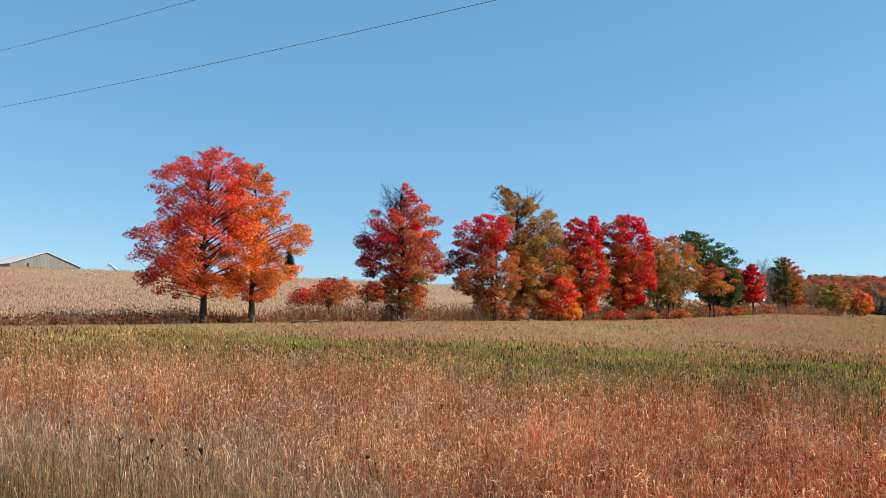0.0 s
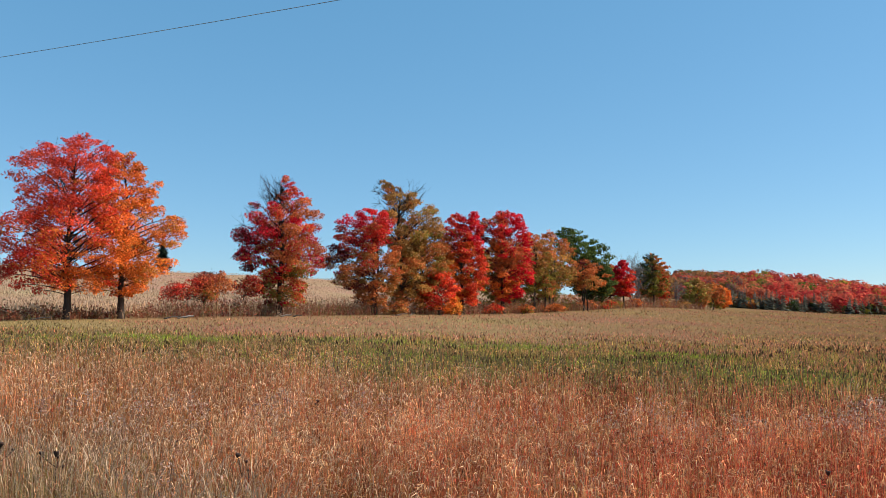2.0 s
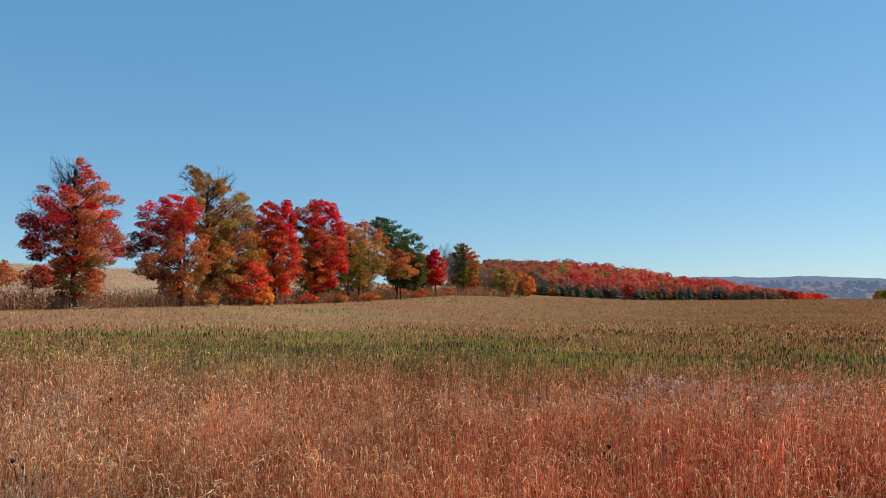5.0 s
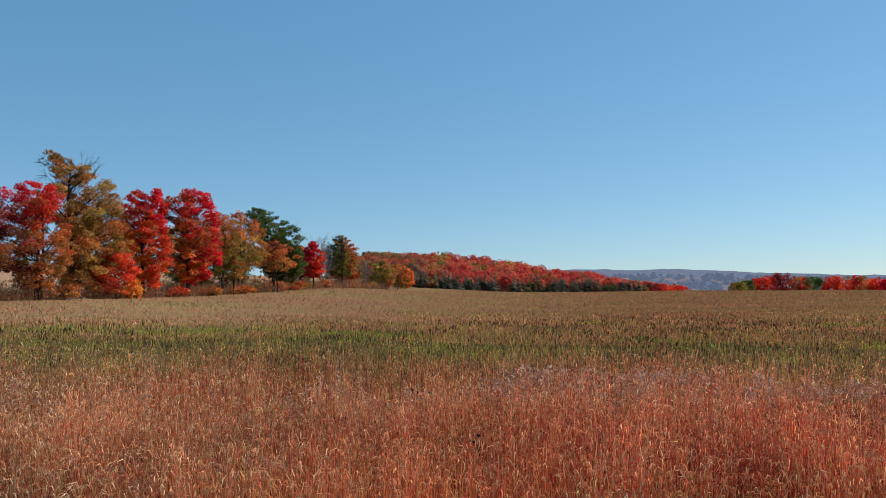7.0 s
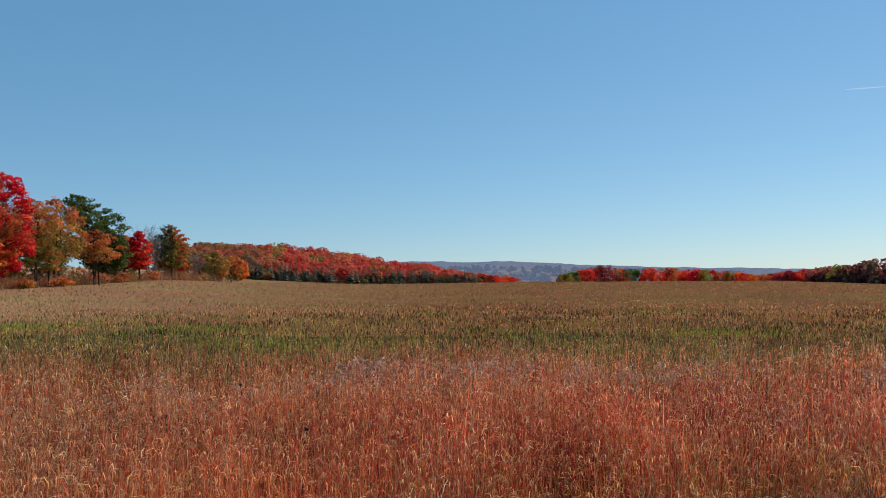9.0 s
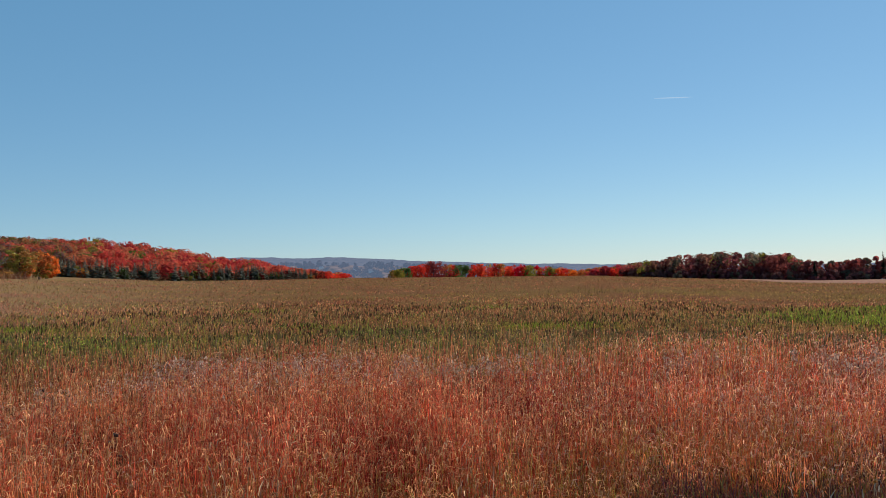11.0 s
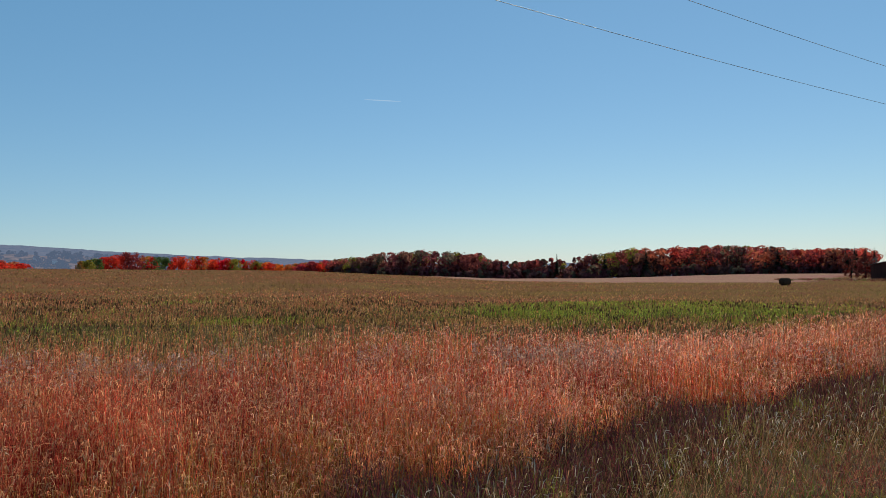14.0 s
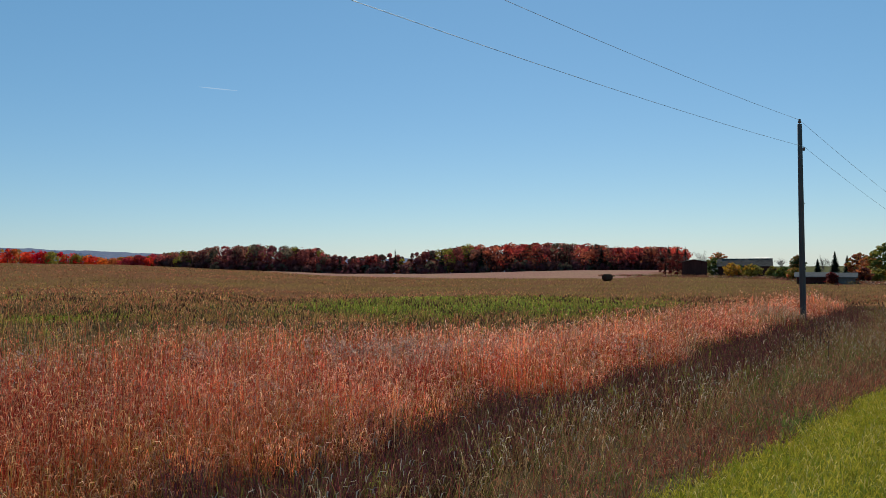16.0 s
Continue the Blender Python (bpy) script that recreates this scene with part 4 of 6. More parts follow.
def build_right_wood():
    rng = np.random.default_rng(90)
    pile = Pile()
    az_n = [28.6, 30, 31.8, 33.8, 35, 37.8, 39.8, 41.7, 42.3, 43.6, 45.1, 46.5, 47.8, 49.2, 50.1, 51.4, 52.4, 53.5, 55.2, 58, 61, 63, 65, 66.6, 68.5]
    el_n = [0.25, 0.45, 0.62, 0.85, 1.1, 1.2, 1.02, 0.86, 0.4, 0.28, 0.3, 0.45, 0.42, 0.6, 0.78, 1.0, 1.12, 0.95, 1.1, 1.2, 1.0, 0.75, 0.75, 0.85, 0.5]
    rows = [((0.42, 0.09, 0.08), 1.8), ((0.32, 0.14, 0.10), 2.4), ((0.24, 0.07, 0.075), 2.6), (OLIVE, 1.0), ((0.17, 0.13, 0.085), 2.0), ((0.30, 0.08, 0.065), 2.5)]
    red = [((0.58, 0.08, 0.06), 2.4), ((0.52, 0.14, 0.08), 2.0), ((0.44, 0.07, 0.065), 2.0), ((0.34, 0.12, 0.07), 1.6), ((0.22, 0.06, 0.06), 1.6)]
    for k in range(450):
        az = rng.uniform(28.6, 67.3)
        er = np.interp(az, AZ, EDGE_R)
        d = rng.random() * 45 + 4
        x, y = polar(az, er + d)
        z = min(gz(x, y), EYE_Z + er * math.tan(radians(np.interp(az, AZ, EDGE_EL)))) - 0.3
        top = np.interp(az, az_n, el_n)
        h = (EYE_Z + (er + d) * math.tan(radians(top)) - z) * (rng.uniform(0.88, 1.0) if not 42.2 < az < 50 else rng.uniform(0.6, 1.1))
        t = far_tint(rng, [((0.55, 0.06, 0.075), 3), ((0.42, 0.05, 0.06), 2)] if az < 31 else red if (az > 60 or 53 < az < 58) else rows)
        # backlit crowns are coloured darker below, past 34 degrees
        far_crown(pile, rng, x, y, z, h, rng.uniform(3.6, 6.0) * (0.55 if 42.2 < az < 50 else 1), t, 216, 0.80, foot=0.02, low_shade=(0.13, 0.06, 0.05) if 50.5 < az < 62 else (0.17, 0.05, 0.05) if az > 34 else None)
    for k in range(300):  # dark undergrowth along the wood's front, shade and haze put in its tints
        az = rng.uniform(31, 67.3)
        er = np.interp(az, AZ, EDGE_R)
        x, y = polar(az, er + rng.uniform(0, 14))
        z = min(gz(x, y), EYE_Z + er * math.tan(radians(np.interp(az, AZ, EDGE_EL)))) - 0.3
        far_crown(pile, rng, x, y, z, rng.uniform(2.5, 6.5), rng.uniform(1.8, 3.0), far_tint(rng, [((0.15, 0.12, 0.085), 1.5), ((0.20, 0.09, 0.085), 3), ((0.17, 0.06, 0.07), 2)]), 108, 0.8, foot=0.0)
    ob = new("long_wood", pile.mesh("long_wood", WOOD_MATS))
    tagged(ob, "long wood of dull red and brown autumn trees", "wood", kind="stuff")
    pile = Pile()
    for az, el, r in ((47.1, 0.86, 3.0), (50.4, 0.8, 3.4), (53.2, 1.2, 3.4), (43.2, 0.45, 2.8), (61.6, 0.98, 3.2), (65.6, 0.82, 3.4), (66.1, 0.95, 3.6), (66.7, 0.9, 3.6), (67.2, 0.86, 3.4)):
        er = np.interp(az, AZ, EDGE_R) + 2
        x, y = polar(az, er)
        z = gz(x, y)
        conifer(pile, rng, x, y, z, EYE_Z + er * math.tan(radians(el)) - z, r, (0.022, 0.032, 0.02), 260)
    ob = new("wood_edge_spruces", pile.mesh("wood_edge_spruces", [NEEDLE]))
    tagged(ob, "dark spruces standing before the autumn wood", "wood", kind="stuff")


def build_contrail():
    """A short vapour trail high in the blue."""
    m, nt, out = nodes_of("vapour")
    tr = nt.nodes.new("ShaderNodeBsdfTransparent")
    # a faint white glow stands in for sunlight on the vapour
    em = nt.nodes.new("ShaderNodeEmission")
    em.inputs[0].default_value = (0.85, 0.92, 1.0, 1)
    mix = nt.nodes.new("ShaderNodeMixShader")
    mix.inputs[0].default_value = 0.12
    nt.links.new(tr.outputs[0], mix.inputs[1])
    nt.links.new(em.outputs[0], mix.inputs[2])
    nt.links.new(mix.outputs[0], out.inputs[0])
    pts = []
    for f in np.linspace(0, 1, 7):
        x, y = polar(33.6 + 2.6 * f, 4400)
        pts.append((x, y, EYE_Z + 4400 * math.tan(radians(11.85 - 0.14 * f)) / 1.0))
    ob = new("vapour_trail", tube_mesh("vapour_trail", pts, [0.8, 2, 3, 3, 3, 2, 0.6], m, 6))
    tagged(ob, "faint white vapour trail in a clear sky", "vapour trail", kind="structure")


def build_valley_woods():
    """Clumps of trees and a few pale sheds on the hazy valley side."""
    rng = np.random.default_rng(75)
    pile = Pile()
    az_n, el_n = [0, 6, 9, 12, 14, 17, 22, 27, 33], [0.5, 1.2, 1.25, 1.2, 1.1, 0.85, 0.7, 0.35, -0.1]
    for k in range(520):
        az = rng.uniform(3, 27)
        f = rng.uniform(0.35, 1.0)
        if vnoise(az * 6, f * 9, 1.0, 76) < 0.42:
            continue
        r = 1100 + 1200 * f
        top = EYE_Z + 2300 * math.tan(radians(float(np.interp(az, az_n, el_n))))
        z = FAR_Z + (top - FAR_Z) * f * f * (3 - 2 * f) - 3
        x, y = polar(az, r)
        far_crown(pile, rng, x, y, z, rng.uniform(9, 17), rng.uniform(6, 13), (0.5, 0.5, 0.5), 54, 2.6, foot=0.0)
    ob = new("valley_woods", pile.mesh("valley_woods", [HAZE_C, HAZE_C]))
    tagged(ob, "hazy clumps of trees across the far valley", "wood", kind="stuff")
    for k, (az, f, w) in enumerate(((8.6, 0.62, 16), (9.9, 0.74, 12), (10.8, 0.60, 18), (12.3, 0.70, 12), (13.4, 0.66, 14), (7.4, 0.72, 14))):
        r = 1100 + 1200 * f
        top = EYE_Z + 2300 * math.tan(radians(float(np.interp(az, az_n, el_n))))
        z = FAR_Z + (top - FAR_Z) * f * f * (3 - 2 * f)
        x, y = polar(az, r)
        root = thing("farmhouse", (x, y, z), "far pale farm building in the hazy valley", "house", "buildings in the valley", turn=20 * k)
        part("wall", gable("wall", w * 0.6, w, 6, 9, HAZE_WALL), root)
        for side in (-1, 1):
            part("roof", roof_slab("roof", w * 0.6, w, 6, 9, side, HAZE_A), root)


build_contrail()
build_hill_wood()
build_red_row()
build_valley_woods()
build_right_wood()


def build_spruce(x, y, h, r, seed, label):
    rng = np.random.default_rng(seed)
    z = gz(x, y)
    root = thing("spruce_tree", (x, y, z), label, "tree")
    part("trunk", tube_mesh("trunk", [(0, 0, -0.2), (0.03, 0, h * 0.5), (0, 0, h * 0.97)], [0.16, 0.1, 0.02], BARK), root)
    pile = Pile()
    conifer(pile, rng, 0, 0, 0.4, h - 0.3, r, (0.03, 0.05, 0.03), 640)
    part("crown", pile.mesh("crown", [NEEDLE]), root)


sx, sy = polar(-45.8, 236)
build_spruce(sx, sy, EYE_Z + 236 * math.tan(radians(5.9)) - gz(sx, sy), 3.4, 5, "dark green spruce alone behind the corn")


# ======================================================= grasses
def clumps(x, y, size, seed, depth=1.0):
    """Uneven growth: a factor about 1 that changes from tuft to tuft."""
    v = 0.42 * vnoise(x, y, size, seed) + 0.33 * vnoise(x, y, 2.4 * size, seed + 1) + 0.25 * vnoise(x, y, 6.5 * size, seed + 2)
    return 1 + depth * 2.0 * (v - 0.5)


def in_sector(rng, n, r0, r1, az0=-70.0, az1=84.0):
    r = np.sqrt(rng.uniform(r0 * r0, r1 * r1, n))
    a = np.radians(rng.uniform(az0, az1, n))
    return r * np.sin(a), r * np.cos(a)


def mixed(rng, n, rows):
    w = np.array([b for _, b in rows], float)
    return np.array([c for c, _ in rows])[rng.choice(len(rows), n, p=w / w.sum())]


def stand(pile, rng, x, y, h, stem_tint, head_tint, stem_w, head_len, head_w, droop=1.0, leaves=1, leaf_w=0.014, lean=0.16, leaf_len=0.32, plain=False):
    """Grass plants: a bowed stem, a nodding head and thin leaves."""
    n = len(x)
    z = ground_z(x, y) - 0.03
    base = np.stack([x, y, z], -1)
    a = rng.uniform(0, 6.283, n)
    out = np.stack([np.cos(a), np.sin(a), 0 * a], -1)
    out = unit(out + np.array((0.35, -0.2, 0)))
    turn = rng.uniform(0, 6.283, n)
    side = np.stack([np.cos(turn), np.sin(turn), 0 * turn], -1)
    bow = (h * rng.uniform(0.3, 1.0, n) * lean)[:, None]
    up = np.array((0, 0, 1.0))
    p1 = base + up * (h * 0.55)[:, None] + out * bow * 0.3
    p2 = base + up * h[:, None] + out * bow
    if plain:
        v, q = ribbons(np.stack([base, p2], 1), np.stack([stem_w, stem_w * 0.5], 1), side)
        pile.put(v, q, np.repeat(stem_tint, 4, 0))
    else:
        v, q = ribbons(np.stack([base, p1, p2], 1), np.stack([stem_w, stem_w * 0.85, stem_w * 0.6], 1), side)
        pile.put(v, q, np.repeat(stem_tint, 6, 0))
    if head_len is not None:
        d = (rng.uniform(0.5, 1.2, n) * droop)[:, None]
        L = head_len[:, None]
        h1 = p2 + unit(out * 0.5 + up * (1.1 - d * 0.5)) * L * 0.45
        h2 = h1 + unit(out * d + up * (0.7 - d)) * L * 0.55
        across = unit(np.cross(out, up) + 0.4 * rng.normal(size=(n, 3)))
        if plain and np.hypot(x, y).min() > 24.9:
            v, q = ribbons(np.stack([p2 - up * 0.02, 0.4 * h1 + 0.6 * h2], 1), np.stack([head_w * 0.9, head_w * 0.8], 1), across)
            pile.put(v, q, np.repeat(head_tint, 4, 0))
        else:
            v, q = ribbons(np.stack([p2 - up * 0.02, h1, h2], 1), np.stack([head_w * 0.5, head_w, head_w * 0.35], 1), across)
            pile.put(v, q, np.repeat(head_tint, 6, 0))
    for k in range(leaves):
        f = rng.uniform(0.2, 0.75, n)[:, None]
        s = base + (p2 - base) * f
        b = rng.uniform(0, 6.283, n)
        way = np.stack([np.cos(b), np.sin(b), 0 * b], -1)
        L = (leaf_len * rng.uniform(0.6, 1.2, n))[:, None]
        m = s + way * L * 0.45 + up * L * 0.45
        e = s + way * L * 0.95 + up * L * rng.uniform(0.0, 0.5, (n, 1))
        sd = np.stack([-np.sin(b), np.cos(b), 0 * b], -1)
        w = leaf_w * np.ones(n)
        v, q = ribbons(np.stack([s, m, e], 1), np.stack([w * 0.7, w, w * 0.2], 1), sd)
        pile.put(v, q, np.repeat(stem_tint * rng.uniform(0.8, 1.3, (n, 1)), 6, 0))


def ray_ground(az, el):
    """Plan place where a line of sight from the eye meets the ground."""
    for r in np.arange(8, 600, 0.5):
        x, y = polar(az, r)
        if EYE_Z + r * math.tan(radians(el)) < gz(x, y) + 0.3:
            break
    return x, y




def near_edge(x):
    """Distance from the road at which the tall grass begins: the line of poles, drawing in where the bank flattens."""
    return np.interp(x, [-30, -12, -5, 3, 10, 20, 34, 60], [3.2, 4.0, 5.6, 7.2, 7.6, 8.0, 9.6, 9.9]) + 1.3 * (vnoise(x, np.asarray(x) * 0, 1.6, 3) - 0.5)


# short green patches in the weeds: heading, elevation, half length across and in depth
GREEN_PATCHES = [(ray_ground(a, e), w, d) for a, e, w, d in ((-21.9, -1.5, 7, 4), (-13.8, -2.4, 5, 3), (-9.5, -2.0, 5, 3), (6.0, -1.6, 4, 3), (9.0, -2.8, 2.5, 2),
                                                             (-33, -1.0, 9, 3), (-46, -0.6, 10, 4), (21, -1.9, 5, 3), (46, -2.9, 9, 15), (50, -2.8, 11, 20), (56, -2.8, 13, 20), (61, -2.7, 9, 16), (-28, -2.0, 6, 3), (26, -3.2, 5, 2.5), (-5, -3.4, 5, 3), (14, -3.4, 4, 2.5))]


def greenness(x, y):
    g = np.zeros_like(x)
    for (px, py), w, d in GREEN_PATCHES:
        rr = math.hypot(px, py)
        ux, uy = px / rr, py / rr
        s, t = (x - px) * uy - (y - py) * ux, (x - px) * ux + (y - py) * uy
        g = np.maximum(g, 1.25 - np.sqrt((s / (0.85 * w)) ** 2 + (t / d) ** 2))
    g = g * np.interp(np.degrees(np.arctan2(x, y)), [-40, -5], [0.72, 1.0])
    return np.clip(g + 0.5 * (vnoise(x, y, 2.5, 31) - 0.5) + 0.6 * (vnoise(x, y, 1.1, 32) - 0.5), 0, 1)


def red_limit(x, y):
    """How far from the eye the red foxtail reaches."""
    az = np.degrees(np.arctan2(x, y))
    return np.interp(az, [-70, -50, -30, -10, 0, 20, 35, 50, 60, 70, 80], [30, 28, 24, 21, 21, 21, 22, 25, 27, 33, 44]) + 7 * (vnoise(x, y, 5, 21) - 0.5)


def pale_amount(x, y):
    """Where bleached bunch grass stands among the foxtail."""
    az = np.degrees(np.arctan2(x, y))
    reach = np.interp(az, [-75, -64, -55, -46, -40, -34], [19, 16.5, 13.5, 11.2, 10.0, 4]) + 3.0 * (vnoise(x, y, 2.0, 8) - 0.5)
    left = np.clip((reach - np.hypot(x, y)) / 2.2, 0, 1)
    tuft = 0.6 * np.clip((vnoise(x, y, 0.8, 12) - 0.83) * 8, 0, 1)
    pole = np.clip(1.8 - np.hypot((x - 33.4) / 1.3, (y - 10.2) / 0.8), 0, 1)
    return np.clip(np.maximum(np.maximum(left, tuft), pole), 0, 1)


def build_foxtail():
    rng = np.random.default_rng(101)
    pile = Pile()
    x, y = np.concatenate([in_sector(rng, 470000, 6, 46), in_sector(rng, 6000, 46, 60, 70, 82)], 1)
    r = np.hypot(x, y)
    keep = (y > near_edge(x)) & (r < red_limit(x, y) - 1.0 + rng.normal(size=len(x)) * 2.6) & (rng.random(len(x)) < np.clip(17 / r, 0.12, 1) ** 1.6) & (rng.random(len(x)) > 0.85 * pale_amount(x, y))
    keep &= rng.random(len(x)) < 0.35 + 1.1 * vnoise(x, y, 0.45, 91)
    x, y = x[keep], y[keep]
    # a denser front rank
    fx = rng.uniform(-16, 45, 26000)
    fy = near_edge(fx) + np.abs(rng.normal(size=26000)) * 2.0
    k2 = rng.random(26000) > 0.85 * pale_amount(fx, fy)
    x, y = np.concatenate([x, fx[k2]]), np.concatenate([y, fy[k2]])
    nx, ny = in_sector(rng, 34000, 7, 14, -52, 50)
    k3 = (ny > near_edge(nx)) & (rng.random(len(nx)) > 0.85 * pale_amount(nx, ny))
    x, y = np.concatenate([x, nx[k3]]), np.concatenate([y, ny[k3]])
    n = len(x)
    r = np.hypot(x, y)
    az = np.degrees(np.arctan2(x, y))
    tone = vnoise(x, y, 3.2, 55) * 0.6 + vnoise(x, y, 1.0, 56) * 0.4 + np.interp(az, [-60, -25, 0, 20, 45, 80], [0.25, 0.05, -0.14, -0.10, 0.02, 0.12])
    red = np.array((0.55, 0.10, 0.056)) * rng.uniform(0.45, 1.3, (n, 1))
    deep = vnoise(x, y, 2.2, 57) * 0.6 + vnoise(x, y, 0.7, 58) * 0.4 > 0.56
    red[deep] = red[deep] * np.array((0.6, 0.36, 0.55))
    org = np.array((0.62, 0.21, 0.09)) * rng.uniform(0.7, 1.25, (n, 1))
    golden = (tone + 0.22 * rng.normal(size=n) > 0.52)
    stem = np.where(golden[:, None], org, red)
    west = np.interp(az, [-48, -6], [1, 0])
    stem = stem * (1 - 0.6 * west[:, None]) + np.array((0.56, 0.27, 0.13)) * rng.uniform(0.6, 1.2, (n, 1)) * 0.6 * west[:, None]
    strw = rng.random(n) < 0.10
    stem[strw] = np.array((0.58, 0.36, 0.19)) * rng.uniform(0.8, 1.1, (strw.sum(), 1))
    head = mixed(rng, n, [((0.74, 0.36, 0.20), 3.0), ((0.68, 0.24, 0.14), 3.4), ((0.52, 0.10, 0.065), 2.6), ((0.76, 0.54, 0.38), 0.5), ((0.13, 0.04, 0.03), 0.8)])
    tawny = (rng.random(n) < 0.55) & golden
    head[tawny] = np.array((0.74, 0.41, 0.21)) * rng.uniform(0.8, 1.15, (int(tawny.sum()), 1))
    sandy = rng.random(n) < 0.75 * west
    head[sandy] = np.array((0.74, 0.49, 0.33)) * rng.uniform(0.75, 1.1, (int(sandy.sum()), 1))
    pink = rng.random(n) < 0.6 * np.interp(az, [22, 48], [0, 1])
    head[pink] = mixed(rng, int(pink.sum()), [((0.78, 0.47, 0.35), 2), ((0.72, 0.34, 0.26), 2.5), ((0.60, 0.20, 0.15), 1)])
    h = rng.normal(0.96, 0.16, n) * (0.80 + 0.24 * vnoise(x, y, 4, 77) + 0.2 * vnoise(x, y, 0.6, 78))
    head = head * np.array((0.91, 0.89, 0.82)) * np.interp(az, [-32, -18, 4, 14], [1, 0.88, 0.9, 1])[:, None] * (1 + 0.12 * np.clip((r - 16) / 6, 0, 1) * np.interp(az, [15, 35], [0, 1]) + 0.16 * np.interp(az, [30, 50], [0, 1]))[:, None]
    stem = stem * np.array((0.95, 0.88, 0.86)) * np.interp(az, [-15, 14, 30, 50], [0.9, 1.0, 1.0, 1.14])[:, None]
    far = np.clip(r / 11, 1, 3.0) ** 0.85
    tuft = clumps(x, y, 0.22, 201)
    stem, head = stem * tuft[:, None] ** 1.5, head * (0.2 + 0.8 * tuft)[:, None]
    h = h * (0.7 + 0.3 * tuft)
    olive = rng.random(n) < 0.05 + 0.28 * np.clip(2.0 - (y - near_edge(x)), 0, 1) * vnoise(x, y, 1.2, 26)
    stem[olive] = np.array((0.40, 0.27, 0.06)) * rng.uniform(0.6, 1.1, (olive.sum(), 1))
    h = h * np.interp(y - near_edge(x), [0, 1.4], [0.6, 1])
    front = (y - near_edge(x) < 1.6) & (rng.random(n) < 0.6)
    for pick, plain in ((front, False), (~front & (r < 25), True), (~front & (r >= 25), True)):
        k = int(pick.sum())
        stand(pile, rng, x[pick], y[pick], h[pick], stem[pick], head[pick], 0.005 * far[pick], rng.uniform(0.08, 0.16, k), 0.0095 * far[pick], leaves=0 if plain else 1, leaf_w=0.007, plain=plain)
    # low purple-brown undergrowth along its edge, tinted darker for the bank's shade
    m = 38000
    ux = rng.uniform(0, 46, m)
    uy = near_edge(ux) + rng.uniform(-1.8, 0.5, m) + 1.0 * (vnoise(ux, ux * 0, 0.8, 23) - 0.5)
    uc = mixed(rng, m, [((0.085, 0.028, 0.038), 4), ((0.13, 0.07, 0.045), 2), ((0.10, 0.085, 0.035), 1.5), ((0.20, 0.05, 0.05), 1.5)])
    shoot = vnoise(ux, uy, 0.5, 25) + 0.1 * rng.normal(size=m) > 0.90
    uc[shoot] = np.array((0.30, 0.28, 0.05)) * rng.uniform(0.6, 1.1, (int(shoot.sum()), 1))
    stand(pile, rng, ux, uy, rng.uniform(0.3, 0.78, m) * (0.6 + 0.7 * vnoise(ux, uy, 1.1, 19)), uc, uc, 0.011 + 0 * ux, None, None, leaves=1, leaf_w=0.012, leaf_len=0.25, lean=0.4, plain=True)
    ob = new("foxtail_grass", pile.mesh("foxtail_grass", [BLADE]))
    tagged(ob, "tall dry red foxtail grass with nodding seed heads", "grass", kind="stuff")


def build_pale_grass():
    rng = np.random.default_rng(111)
    pile = Pile()
    x, y = np.concatenate([in_sector(rng, 190000, 6, 24), (rng.uniform(30, 37, 3600), rng.uniform(8, 12, 3600))], 1)
    keep = (y > near_edge(x) - 0.6) & (rng.random(len(x)) < pale_amount(x, y))
    x, y = x[keep], y[keep]
    n = len(x)
    r = np.hypot(x, y)
    tuft = 0.75 + 0.5 * vnoise(x, y, 0.7, 13)
    stem = mixed(rng, n, [((0.52, 0.36, 0.21), 3), ((0.44, 0.27, 0.13), 2.4), ((0.26, 0.22, 0.07), 1.5), ((0.60, 0.47, 0.32), 1), ((0.45, 0.15, 0.08), 1.2)]) * rng.uniform(0.6, 1.15, (n, 1)) * tuft[:, None]
    head = mixed(rng, n, [((0.60, 0.44, 0.31), 3), ((0.50, 0.32, 0.21), 2), ((0.45, 0.20, 0.12), 1)])
    stem, head = stem * 0.88, head * np.array((0.88, 0.84, 0.82))
    h = rng.normal(1.02, 0.16, n) * (0.8 + 0.3 * vnoise(x, y, 0.9, 14))
    far = np.clip(r / 12, 1, 2)
    stand(pile, rng, x, y, h, stem, head, 0.006 * far, rng.uniform(0.09, 0.17, n), 0.008 * far, droop=0.5, leaves=1, leaf_w=0.005, lean=0.26, leaf_len=0.34, plain=True)
    ob = new("bunch_grass", pile.mesh("bunch_grass", [BLADE]))
    tagged(ob, "bleached straw-coloured bunch grass in tall tufts", "grass", kind="stuff")


